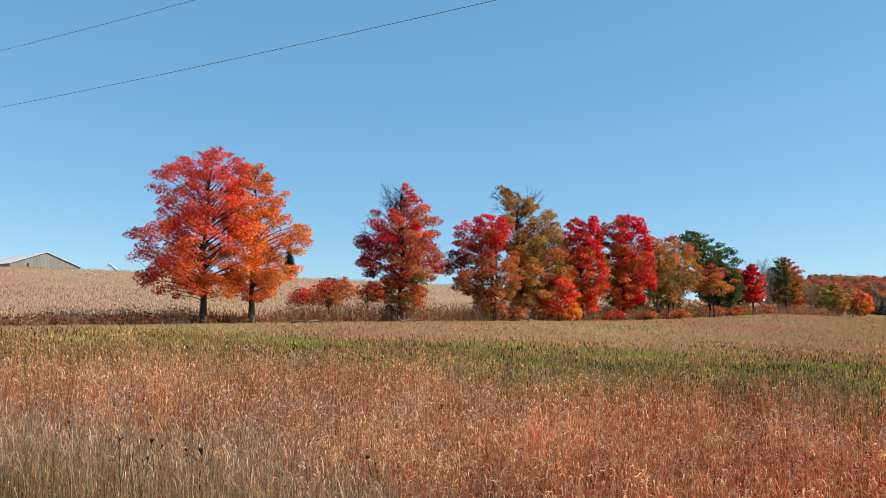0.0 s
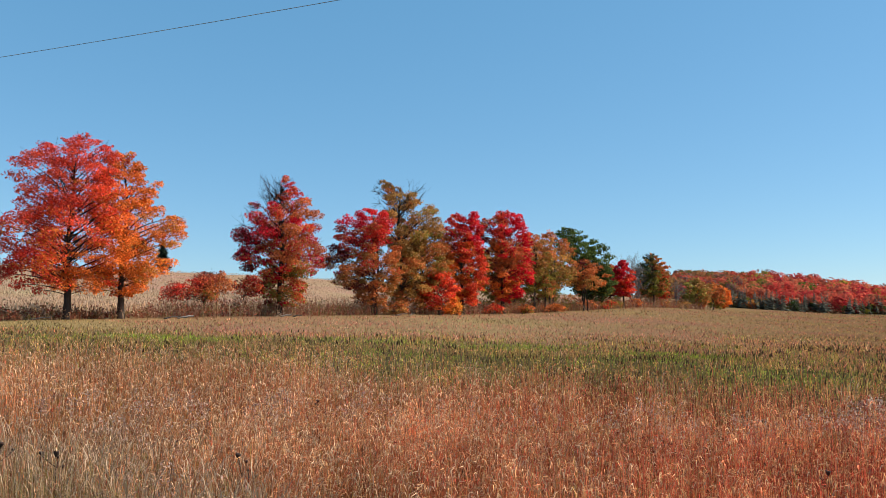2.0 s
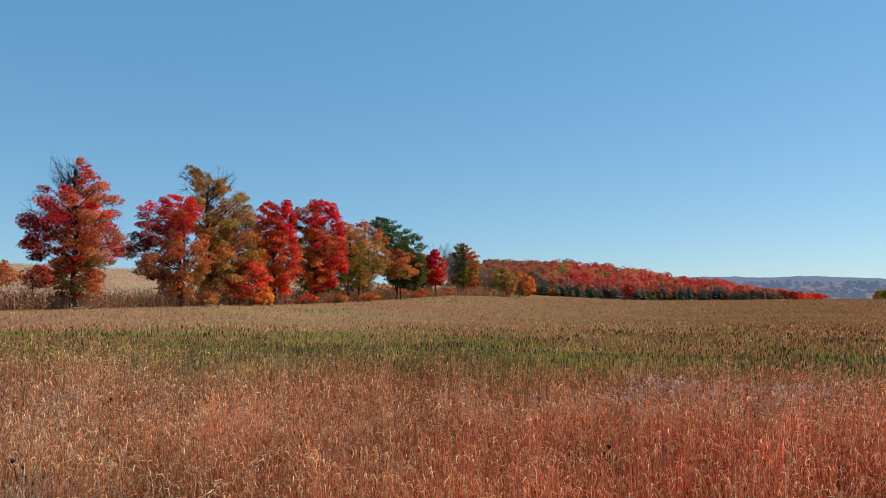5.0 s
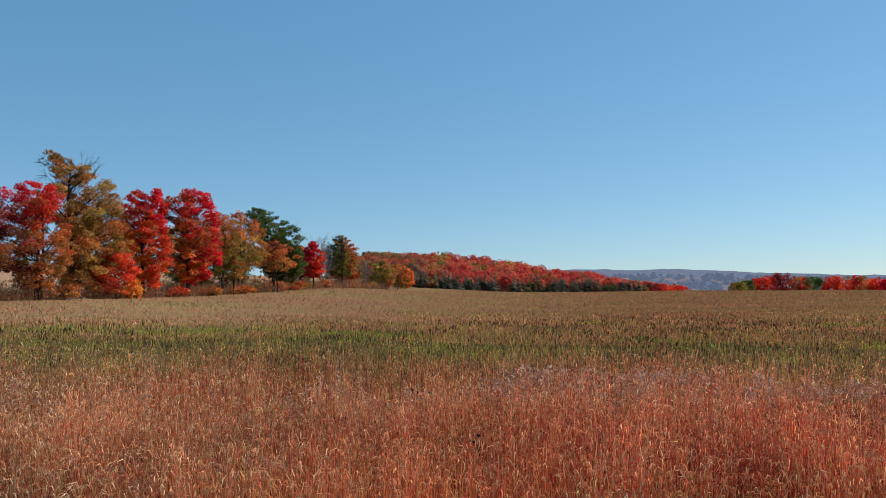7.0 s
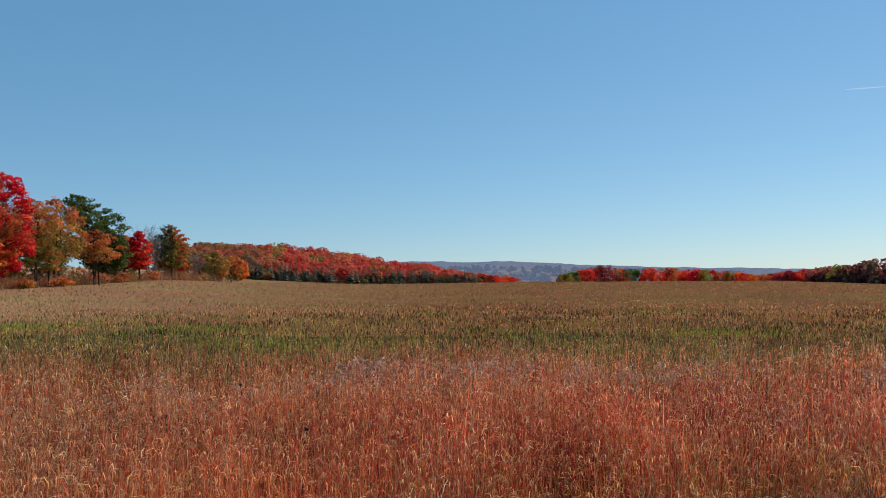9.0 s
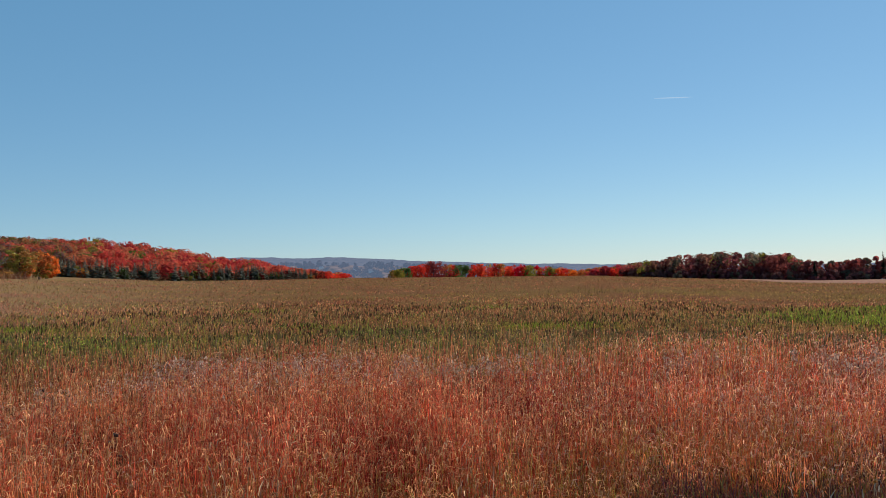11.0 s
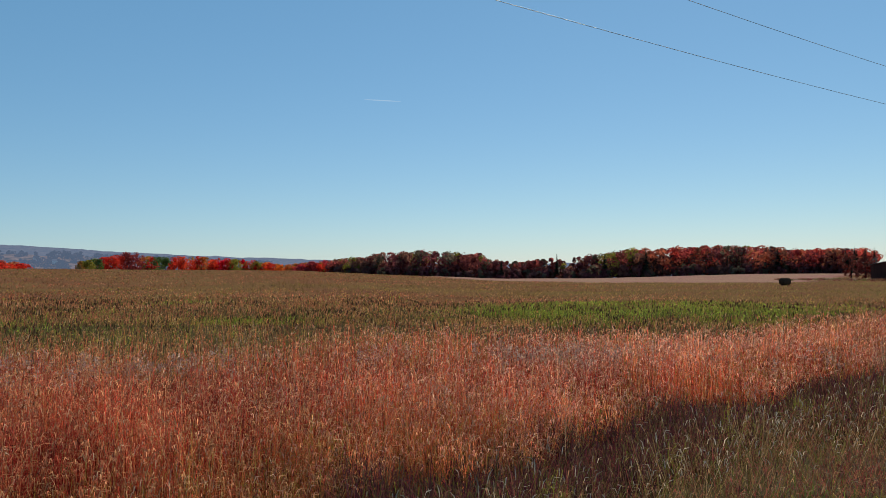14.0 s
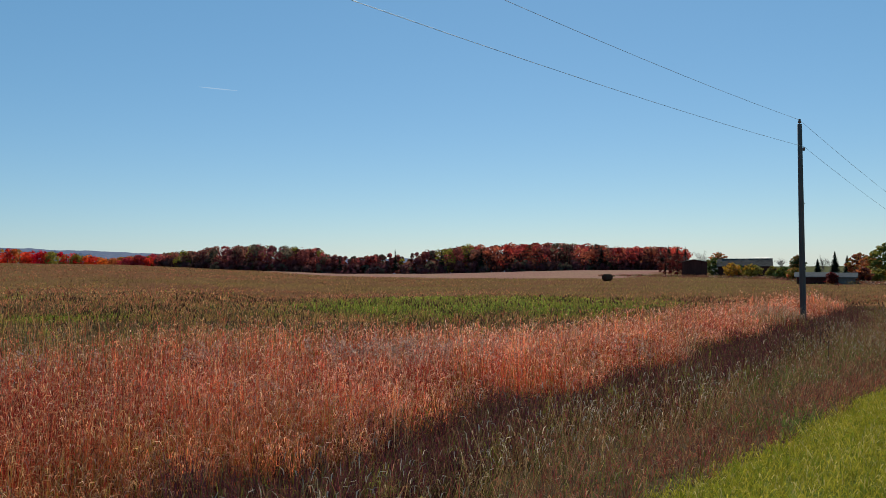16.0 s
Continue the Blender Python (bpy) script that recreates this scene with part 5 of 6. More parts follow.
def build_weeds():
    rng = np.random.default_rng(121)
    pile = Pile()
    x, y = in_sector(rng, 350000, 13, 128)
    r = np.hypot(x, y)
    az = np.degrees(np.arctan2(x, y))
    outer = np.interp(az, [-70, -50, -20, 0, 20, 38, 48, 60, 80], [54, 56, 70, 90, 96, 92, 92, 84, 76]) + 14 * (vnoise(x, y, 9, 22) - 0.5) + 4 * rng.normal(size=len(x))
    keep = (y > 10) & (r > red_limit(x, y) - 4 + rng.normal(size=len(x)) * 2.6) & (r < outer) & (rng.random(len(x)) < np.clip(26 / r, 0.2, 1) ** 1.2) & (hedge_off(x, y) < -3)
    x, y, r, az = x[keep], y[keep], r[keep], az[keep]
    n = len(x)
    g = greenness(x, y)
    # browner to the east and with distance, greener in the western band
    brown = vnoise(x, y, 6, 61) * 0.55 + vnoise(x, y, 1.8, 62) * 0.35 + np.interp(az, [-60, -10, 10, 60], [0.0, 0.0, 0.15, 0.22]) + np.interp(r, [18, 24, 44, 75], [0.14, 0.0, 0.0, 0.2]) * np.interp(az, [-30, -5], [0.3, 1])
    stem = mixed(rng, n, [((0.30, 0.25, 0.045), 3), ((0.38, 0.24, 0.065), 2.5), ((0.20, 0.21, 0.035), 2.4), ((0.50, 0.24, 0.09), 2.0)]) * rng.uniform(0.65, 1.2, (n, 1))
    tan = mixed(rng, n, [((0.46, 0.21, 0.10), 2), ((0.44, 0.14, 0.075), 2.4), ((0.50, 0.30, 0.15), 1), ((0.28, 0.17, 0.05), 1.2)]) * rng.uniform(0.75, 1.15, (n, 1))
    stem = np.where((brown + 0.15 * rng.normal(size=n) > 0.50)[:, None], tan, stem)
    stem = stem * np.interp(az, [-10, 8], [1.36, 1.2])[:, None]
    bright = mixed(rng, n, [((0.26, 0.33, 0.05), 2.4), ((0.14, 0.19, 0.035), 1.8), ((0.36, 0.30, 0.07), 1.0)])
    paler = (np.clip((r - 58) / 22, 0, 1) * np.interp(az, [-20, 8], [0.9, 0]))[:, None]
    stem = stem * (1 - paler) + np.array((0.44, 0.33, 0.16)) * rng.uniform(0.7, 1.1, (n, 1)) * paler
    stem = np.where((g > 0.46 + 0.2 * rng.normal(size=n))[:, None], bright, stem)
    head = mixed(rng, n, [((0.06, 0.03, 0.022), 4.2), ((0.46, 0.27, 0.13), 2.6), ((0.22, 0.11, 0.05), 2), ((0.54, 0.36, 0.17), 1.2)])
    h = rng.normal(0.74, 0.15, n) * np.where(g > 0.5, np.interp(az, [25, 40], [0.6, 1.15]), np.interp(az, [32, 44], [1.0, 0.62])) * (0.85 + 0.3 * vnoise(x, y, 3, 63)) * np.interp(r, [20, 34, 48, 62, 75, 100], [0.92, 0.68, 0.55, 0.42, 0.24, 0.18]) * np.where((r > 56) & (az < -8), 0.6, 1) * np.interp(az, [-25, -8, 54, 64], [0.72, 1, 1, 0.42])
    far = r / 22
    k = r < np.interp(az, [-30, -15, 5, 30], [50, 58, 68, 70]) + 10 * (vnoise(x, y, 7, 24) - 0.5) + 3 * rng.normal(size=n)
    tuft = np.clip(clumps(x, y, 0.5, 211, 1.3), 0.3, 1.45)
    stem, h = stem * tuft[:, None], h * (0.65 + 0.35 * tuft)
    # dark spikes stand in patches, arching tawny heads between them
    spiky = vnoise(x, y, 3.5, 64) * 0.6 + vnoise(x, y, 1.2, 65) * 0.4 + 0.22 * rng.normal(size=n) > np.interp(az, [-25, -5], [0.78, 0.66])
    tawny = mixed(rng, n, [((0.52, 0.34, 0.13), 3), ((0.42, 0.30, 0.08), 2.5), ((0.60, 0.44, 0.22), 1.2), ((0.46, 0.20, 0.09), 1.6)]) * rng.uniform(0.75, 1.15, (n, 1))
    ruddy = rng.random(n) < np.interp(az, [-30, 0], [0.1, 0.45])
    tawny = tawny * (0.4 + 0.6 * tuft)[:, None]
    tawny[ruddy] = mixed(rng, int(ruddy.sum()), [((0.50, 0.22, 0.10), 2), ((0.42, 0.14, 0.07), 2)])
    tawny = tawny * np.interp(az, [-20, 5], [1.0, 0.82])[:, None]
    fresh = (g > 0.5) & (rng.random(n) < 0.75)
    tawny[fresh] = bright[fresh] * 1.1
    dark = mixed(rng, n, [((0.055, 0.03, 0.022), 3), ((0.10, 0.055, 0.03), 2), ((0.08, 0.08, 0.025), 1)])
    for pick, tints, droop, width in ((k & spiky, dark, 0.15, 0.027), (k & ~spiky, tawny, 1.0, 0.015)):
        m = int(pick.sum())
        stand(pile, rng, x[pick], y[pick], h[pick], stem[pick], tints[pick], 0.008 * far[pick], rng.uniform(0.10, 0.18, m) * (1.25 if droop < 0.5 else 1.0), width * far[pick], droop=droop, leaves=1,
              leaf_w=0.020 * far[pick], leaf_len=0.12, lean=0.3, plain=True)
    k = ~k
    mix = np.where(((rng.random(n) < np.interp(r, [40, 62], [0.4, 0.2])) & (g < 0.5))[:, None], head, stem)
    stand(pile, rng, x[k], y[k], h[k] * 0.75, mix[k], None, 0.030 * far[k], None, None, leaves=0, lean=0.5, plain=True)
    ob = new("field_weeds", pile.mesh("field_weeds", [BLADE]))
    tagged(ob, "olive green weeds with dark brown seed spikes", "weeds", kind="stuff")


def build_far_field():
    rng = np.random.default_rng(131)
    pile = Pile()
    n0 = 150000
    r = 42 * (430 / 42.0) ** (rng.random(n0) ** 1.25)
    a = np.radians(rng.uniform(-66, 82, n0))
    x, y = r * np.sin(a), r * np.cos(a)
    er = np.interp(np.degrees(a), AZ, EDGE_R)
    keep = (hedge_off(x, y) < -2.5) & (r < er + 4) & (y > 12)
    stub = (np.degrees(a) > 38) & (r > stubble_from(np.degrees(a)))
    keep &= ~stub
    x, y, r = x[keep], y[keep], r[keep]
    n = len(x)
    # long soft bands that run along the field
    tone = vnoise(x * 0.35, y, 16, 64) * 0.5 + vnoise(x * 0.5, y, 5, 65) * 0.35 + 0.15 * vnoise(x, y, 1.5, 60)
    c1 = mixed(rng, n, [((0.40, 0.18, 0.085), 2), ((0.38, 0.13, 0.075), 2), ((0.48, 0.28, 0.15), 1), ((0.14, 0.07, 0.04), 1.4)])
    c2 = mixed(rng, n, [((0.27, 0.20, 0.055), 2), ((0.33, 0.22, 0.08), 1.4), ((0.11, 0.08, 0.03), 1.2)])
    stem = np.where((tone + 0.1 * rng.normal(size=n) > 0.50)[:, None], c1, c2) * rng.uniform(0.75, 1.2, (n, 1))
    stem = stem * clumps(x * 0.4, y, 1.2, 221, 0.8)[:, None]
    lush = greenness(x, y) > 0.55 + 0.15 * rng.normal(size=n)
    stem[lush] = np.array((0.22, 0.27, 0.03)) * rng.uniform(0.6, 1.2, (int(lush.sum()), 1))
    az = np.degrees(np.arctan2(x, y))
    stem = stem * np.stack([np.interp(az, [-25, 14], [1.4, 1.15]), np.interp(az, [-25, 14], [1.32, 0.98]), np.interp(az, [-25, 14], [1.8, 1.05])], -1)
    stem = stem * np.interp(az, [30, 45], [1.0, 1.15])[:, None]
    pasture = (np.interp(az, [46, 58], [0, 0.65]) * np.clip((r - 75) / 30, 0, 1))[:, None]
    stem = stem * (1 - pasture) + np.array((0.27, 0.225, 0.075)) * rng.uniform(0.7, 1.15, (n, 1)) * pasture
    far = r / 60
    stand(pile, rng, x, y, rng.uniform(0.5, 1.2, n) * np.interp(r, [42, 60, 110, 400], [0.28, 0.2, 0.2, 0.3]), stem, stem, 0.045 * far, None, None, leaves=0, lean=1.2, plain=True)
    ob = new("far_field_grass", pile.mesh("far_field_grass", [BLADE]))
    tagged(ob, "brown and olive grass over the far field", "grass", kind="stuff")


def build_verge():
    rng = np.random.default_rng(141)
    pile = Pile()
    x = rng.uniform(-4, 46, 38000)
    y = rng.uniform(2.8, 9.8, 38000)
    keep = (y > 3.0 + 0.5 * (vnoise(x, x * 0, 1.3, 4) - 0.5)) & (x > y * 0.15) & (y < near_edge(x) + 0.3)
    x, y = x[keep], y[keep]
    n = len(x)
    near = y < 4.2 + 0.6 * vnoise(x, y, 1.5, 9)
    c = mixed(rng, n, [((0.34, 0.19, 0.09), 2.4), ((0.44, 0.29, 0.15), 1.6), ((0.22, 0.19, 0.055), 2.6), ((0.36, 0.10, 0.075), 1.8)])
    c[near] = mixed(rng, int(near.sum()), [((0.36, 0.10, 0.07), 3), ((0.38, 0.20, 0.09), 2), ((0.22, 0.05, 0.045), 2), ((0.22, 0.18, 0.04), 1)])
    green = vnoise(x, y, 1.2, 66) > 0.70
    c[green] = np.array((0.15, 0.20, 0.045))
    head = mixed(rng, n, [((0.36, 0.24, 0.14), 1.6), ((0.32, 0.15, 0.09), 2.5), ((0.22, 0.08, 0.06), 2.4)])
    pale = (vnoise(x, y, 1.6, 67) > 0.42) & (y > 4.4) & (y < near_edge(x) - 1.0)
    # plants beside the tall grass take darker tints: its shade put into colour
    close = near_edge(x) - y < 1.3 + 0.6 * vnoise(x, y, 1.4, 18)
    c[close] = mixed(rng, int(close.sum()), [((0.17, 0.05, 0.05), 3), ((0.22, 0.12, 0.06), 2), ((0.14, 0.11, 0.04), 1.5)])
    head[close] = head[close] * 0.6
    bleached = pale & (rng.random(n) < np.where(close, 0.12, 0.38))
    head[bleached] = np.array((0.56, 0.45, 0.34)) * rng.uniform(0.7, 1.15, (int(bleached.sum()), 1))
    h = rng.normal(0.52, 0.15, n) * (0.7 + 0.6 * vnoise(x, y, 0.8, 17)) * np.where(near, 0.62, 1.0) * np.where(pale, 1.15, 0.9) * np.clip((near_edge(x) + 0.4 - y) / 1.2, 0.35, 1)
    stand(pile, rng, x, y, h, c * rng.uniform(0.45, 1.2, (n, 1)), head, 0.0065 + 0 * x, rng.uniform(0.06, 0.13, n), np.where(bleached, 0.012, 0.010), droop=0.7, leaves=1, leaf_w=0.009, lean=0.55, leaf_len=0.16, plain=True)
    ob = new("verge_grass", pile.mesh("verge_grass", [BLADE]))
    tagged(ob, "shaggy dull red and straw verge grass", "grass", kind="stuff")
    pile = Pile()
    m = 23000
    x = rng.uniform(4, 26, m)
    y = rng.uniform(0.8, 3.7, m)
    k = (x > 2.0 * y - 0.5) & (y < 3.1 + 0.4 * (vnoise(x, x * 0, 1.3, 4) - 0.5) + 0.15 * rng.normal(size=m))
    x, y = x[k], y[k]
    m = len(x)
    c = mixed(rng, m, [((0.30, 0.27, 0.03), 3), ((0.43, 0.35, 0.05), 2), ((0.19, 0.22, 0.025), 1.5), ((0.52, 0.42, 0.15), 0.7)])
    stand(pile, rng, x, y, rng.uniform(0.07, 0.17, m), c, c, 0.009 + 0 * x, None, None, leaves=1, leaf_w=0.009, lean=0.7, leaf_len=0.13, plain=True)
    ob = new("lawn_grass", pile.mesh("lawn_grass", [LAWN]))
    tagged(ob, "bright mown grass on the roadside bank", "grass", kind="stuff")


def build_plumes():
    """Dead goldenrod: leafless stalks with feathery, bleached seed plumes standing among the foxtail."""
    rng = np.random.default_rng(181)
    pile = Pile()
    x, y = in_sector(rng, 8000, 7.5, 21, -62, 66)
    az = np.degrees(np.arctan2(x, y))
    r = np.hypot(x, y)
    patch = vnoise(x, y, 0.55, 95) * 0.55 + vnoise(x, y, 4.0, 96) * 0.45 + np.interp(az, [-60, -30, 0, 50, 70], [-0.08, -0.03, 0.03, 0.03, -0.06])
    keep = (y > near_edge(x) + 0.4) & (patch > 0.61) & (r < red_limit(x, y) - 1.5) & (r > np.interp(az, [-5, 12], [7.5, 12.5]))
    x, y, r = x[keep], y[keep], r[keep]
    n = len(x)
    h = rng.uniform(0.92, 1.24, n)
    lean = rng.normal(size=(n, 2)) * 0.09
    foot = np.stack([x, y, ground_z(x, y) - 0.03], -1)
    top = foot + np.stack([lean[:, 0], lean[:, 1], h], -1)
    turn = rng.uniform(0, 6.283, n)
    side = np.stack([np.cos(turn), np.sin(turn), 0 * turn], -1)
    v, q = ribbons(np.stack([foot, top], 1), np.stack([0 * h + 0.006, 0 * h + 0.004], 1), side)
    pile.put(v, q, np.repeat(mixed(rng, n, [((0.25, 0.13, 0.09), 2), ((0.34, 0.2, 0.13), 1)]), 4, 0))
    per = 20
    f = rng.random((n, per, 1)) ** 0.7
    length = rng.uniform(0.22, 0.45, (n, 1, 1))
    p = top[:, None] - np.array((0, 0, 1.0)) * f * length + rng.normal(size=(n, per, 3)) * np.array((0.045, 0.045, 0.02)) * (0.25 + np.sin(np.pi * np.clip(f, 0, 1)))
    grey = mixed(rng, n, [((0.56, 0.38, 0.30), 3), ((0.48, 0.30, 0.24), 2), ((0.62, 0.47, 0.38), 1), ((0.38, 0.20, 0.16), 1)])
    v, q = leaf_quads(rng, p.reshape(-1, 3), 0.020 * np.repeat(np.clip(r / 12, 1, 2), per)[:, None], 0.2)
    pile.put(v, q, np.repeat(np.repeat(grey, per, 0) * rng.uniform(0.8, 1.15, (n * per, 1)), 4, 0))
    ob = new("dead_goldenrod", pile.mesh("dead_goldenrod", [BLADE]))
    tagged(ob, "bleached grey goldenrod plumes among red grass", "weeds", kind="stuff")


build_foxtail()
build_pale_grass()
build_plumes()
build_weeds()
build_far_field()
build_verge()


# ---- corn behind the hedgerow
def build_corn():
    rng = np.random.default_rng(151)
    pile = Pile()
    n0 = 56000
    a = np.radians(rng.uniform(-72, -20, n0))
    r = 66 * (262 / 66.0) ** rng.random(n0)
    x, y = r * np.sin(a), r * np.cos(a)
    off = hedge_off(x, y)
    keep = (off > 6) & (r < 262)
    x, y, r, off = x[keep], y[keep], r[keep], off[keep]
    n = len(x)
    c = mixed(rng, n, [((0.56, 0.38, 0.26), 3), ((0.48, 0.30, 0.19), 2.4), ((0.68, 0.52, 0.38), 1.4), ((0.32, 0.19, 0.12), 1.0)]) * rng.uniform(0.65, 1.0, (n, 1))
    first = off < 9
    c[first] = mixed(rng, int(first.sum()), [((0.68, 0.47, 0.29), 3), ((0.54, 0.33, 0.18), 1.8)])
    far = r / 75
    tall = np.where(first, rng.normal(0.8, 0.15, n), rng.uniform(0.12, 0.3, n))
    stand(pile, rng, x, y, tall, c, None, np.where(first, 0.07, 0.06) * far, None, None, leaves=0, lean=0.4, plain=True)
    ob = new("corn_crop", pile.mesh("corn_crop", [BLADE]))
    tagged(ob, "ripe straw-coloured standing corn over a slope", "corn", kind="stuff")


build_corn()


# ---- scrub at the hedgerow's foot
def build_brush():
    rng = np.random.default_rng(161)
    pile = Pile()
    n = 6500
    s = rng.uniform(-22, 165, n)
    o = rng.normal(1.0, 1.3, n)
    x, y = HEDGE_A[0] + HEDGE_DIR[0] * s - HEDGE_DIR[1] * o, HEDGE_A[1] + HEDGE_DIR[1] * s + HEDGE_DIR[0] * o
    tall = (0.5 + 0.8 * vnoise(s, o * 0, 6, 68)) * np.where(s < 10, 0.6, 1.25)
    far = np.hypot(x, y) / 75
    c = mixed(rng, n, [((0.28, 0.14, 0.085), 3), ((0.36, 0.22, 0.14), 1.8), ((0.32, 0.09, 0.055), 2.6), ((0.20, 0.16, 0.06), 1.2), ((0.52, 0.40, 0.28), 0.7)])
    stand(pile, rng, x, y, tall * rng.uniform(0.5, 1.5, n), c, c, 0.03 * far, rng.uniform(0.1, 0.2, n), 0.05 * far, droop=0.6, leaves=1, leaf_w=0.05 * far, lean=0.3, leaf_len=0.4)
    m = 2000
    s, o = rng.uniform(-20, 160, m), rng.normal(1.2, 1.2, m)
    bx, by = HEDGE_A[0] + HEDGE_DIR[0] * s - HEDGE_DIR[1] * o, HEDGE_A[1] + HEDGE_DIR[1] * s + HEDGE_DIR[0] * o
    z = ground_z(bx, by)
    hh = rng.uniform(0.45, 1.75, m) * (0.45 + 0.9 * vnoise(s, o * 0, 7, 69)) * np.where(s < 8, 0.6, 1.25)
    cen = np.repeat(np.stack([bx, by, z + hh * 0.6], -1), 16, 0) + rng.normal(size=(m * 16, 3)) * np.repeat(hh, 16)[:, None] * np.array((0.5, 0.5, 0.33))
    cen[:, 2] = np.maximum(cen[:, 2], ground_z(cen[:, 0], cen[:, 1]) + 0.08)
    tint = np.repeat(mixed(rng, m, [((0.34, 0.11, 0.06), 2.6), ((0.32, 0.18, 0.09), 2.4), ((0.22, 0.05, 0.04), 1.4), ((0.22, 0.17, 0.06), 1.0), ((0.46, 0.32, 0.23), 0.7)]) * np.where(s > 8, 1.0, 0.8)[:, None], 16, 0)
    v, q = leaf_quads(rng, cen, 0.11)
    pile.put(v, q, np.repeat(tint, 4, 0))
    ob = new("hedgerow_scrub", pile.mesh("hedgerow_scrub", [LEAF]))
    tagged(ob, "tangled brown scrub along the hedgerow's foot", "scrub", kind="stuff")


build_brush()


def hedge_at(az, off):
    p = hedge_point(az) + np.array((-HEDGE_DIR[1], HEDGE_DIR[0])) * off
    return p[0], p[1]


def build_log(az, off, length, radius, turn, tilt, seed):
    rng = np.random.default_rng(seed)
    x, y = hedge_at(az, off)
    root = thing("fallen_log", (x, y, gz(x, y) + radius * 0.6), "grey weathered log lying in the scrub", "log", "logs in the hedgerow", turn=turn)
    s = np.linspace(-0.5, 0.5, 7)
    pts = np.stack([s * length, 0.05 * np.sin(s * 6), 0.15 + s * length * math.tan(radians(tilt)) + 0.04 * np.cos(s * 9)], -1)
    part("log", tube_mesh("log", pts * np.array((0.6, 1, 1)), 0.7 * radius * (1 - 0.3 * (s + 0.5)) * rng.uniform(0.9, 1.1, 7), GREY_WOOD, 7), root)


for k, (az, off, ln, rad, tn) in enumerate(((-46.0, -1.8, 2.4, 0.11, 20), (-44.8, -1.5, 1.7, 0.15, 75), (-53.5, -1.2, 2.6, 0.07, 30), (-38.6, -2.0, 2.0, 0.12, 65), (-37.9, -2.2, 1.6, 0.10, 10),
                                              (-30.6, -2.2, 2.4, 0.10, 60), (-30.0, -2.4, 2.0, 0.09, 95), (-45.4, -2.0, 1.6, 0.10, 50))):
    build_log(az, off, ln, rad, tn, 4, 200 + k)


# ======================================================= line of poles
LINE_N = radians(1.0)
LINE_P = 10.10


def line_point(s, up=0.0):
    return (LINE_P * math.sin(LINE_N) + s * math.cos(LINE_N), LINE_P * math.cos(LINE_N) - s * math.sin(LINE_N), EYE_Z + up)


POLE_S = 34.9


def build_pole(s, top):
    x, y, _ = line_point(s)
    z = gz(x, y)
    h = EYE_Z + top - z
    root = thing("utility_pole", (x, y, z), "weathered brown wooden utility pole at the field's edge", "utility pole", "poles along the road")
    part("pole", tube_mesh("pole", [(0.10, 0, -0.3), (0.07, 0, h * 0.3), (0.035, 0, h * 0.65), (0.0, 0, h - 0.02), (0.0, 0, h)], [0.128, 0.118, 0.104, 0.088, 0.02], POLE_WOOD, 14), root)
    post = root.children[0]
    for k, (u, a) in enumerate(((0.12, 0.4), (0.3, 2.0), (0.62, 1.2))):
        part("staple", box_mesh("staple", (0.02, 0.05, 0.03), IRON, (0.12 * math.cos(a) + 0.06 * (1 - u), -0.13 * math.sin(a), h * u), 0.004), post)
    part("top_pin", tube_mesh("top_pin", [(0, 0, h - 0.1), (0, 0, h + 0.08)], [0.018, 0.018], IRON, 8), root, "iron pin bolted to the pole's top")
    part("insulator", tube_mesh("insulator", [(0, 0, h + 0.02), (0, 0, h + 0.05), (0, 0, h + 0.11), (0, 0, h + 0.13), (0, 0, h + 0.19), (0, 0, h + 0.20)],
                                [0.03, 0.07, 0.06, 0.045, 0.05, 0.01], GLAZE, 10), root, "brown porcelain insulator")
    part("bracket", box_mesh("bracket", (0.05, 0.16, 0.12), IRON, (0.0, -0.10, h - 1.05), 0.008), root, "iron bracket holding the lower wire")
    part("spool", tube_mesh("spool", [(0, -0.16, h - 1.12), (0, -0.16, h - 1.09), (0, -0.16, h - 1.05), (0, -0.16, h - 1.01), (0, -0.16, h - 0.98)], [0.03, 0.045, 0.03, 0.045, 0.03], GLAZE, 10), root)
    return h


def build_wire(name, offset, label, spans):
    pts = []
    for s0, s1, a, b, c in spans:
        for s in np.linspace(s0, s1, 30):
            x, y, z = line_point(s, a + b * s + c * s * s)
            pts.append((x, y - offset, z))
    ob = new(name, tube_mesh(name, pts, [0.006] * len(pts), WIRE, 5))
    tagged(ob, label, "wire")


UPPER = (6.095, -0.04285, 0.000855)
LOWER = (4.730, -0.03190, 0.000748)


def height_at(k, s):
    return k[0] + k[1] * s + k[2] * s * s


LEFT_S, RIGHT_S = -46.0, 110.0
build_pole(POLE_S, height_at(UPPER, POLE_S) - 0.16)
build_pole(LEFT_S, height_at(UPPER, LEFT_S) - 0.16)
build_pole(RIGHT_S, -0.6)


def next_span(k, end):
    """The span past the seen pole, hanging to the next one."""
    z0 = height_at(k, POLE_S)
    z1 = end
    c = 0.00092
    b = (z1 - z0 - c * (RIGHT_S ** 2 - POLE_S ** 2)) / (RIGHT_S - POLE_S)
    a = z0 - b * POLE_S - c * POLE_S ** 2
    return (POLE_S, RIGHT_S, a, b, c)


build_wire("upper_wire", 0.0, "thin upper power wire strung between poles", [(LEFT_S, POLE_S, *UPPER), next_span(UPPER, -0.45)])
build_wire("lower_wire", 0.16, "thin lower power wire strung between poles", [(LEFT_S, POLE_S, *LOWER), next_span(LOWER, -1.6)])


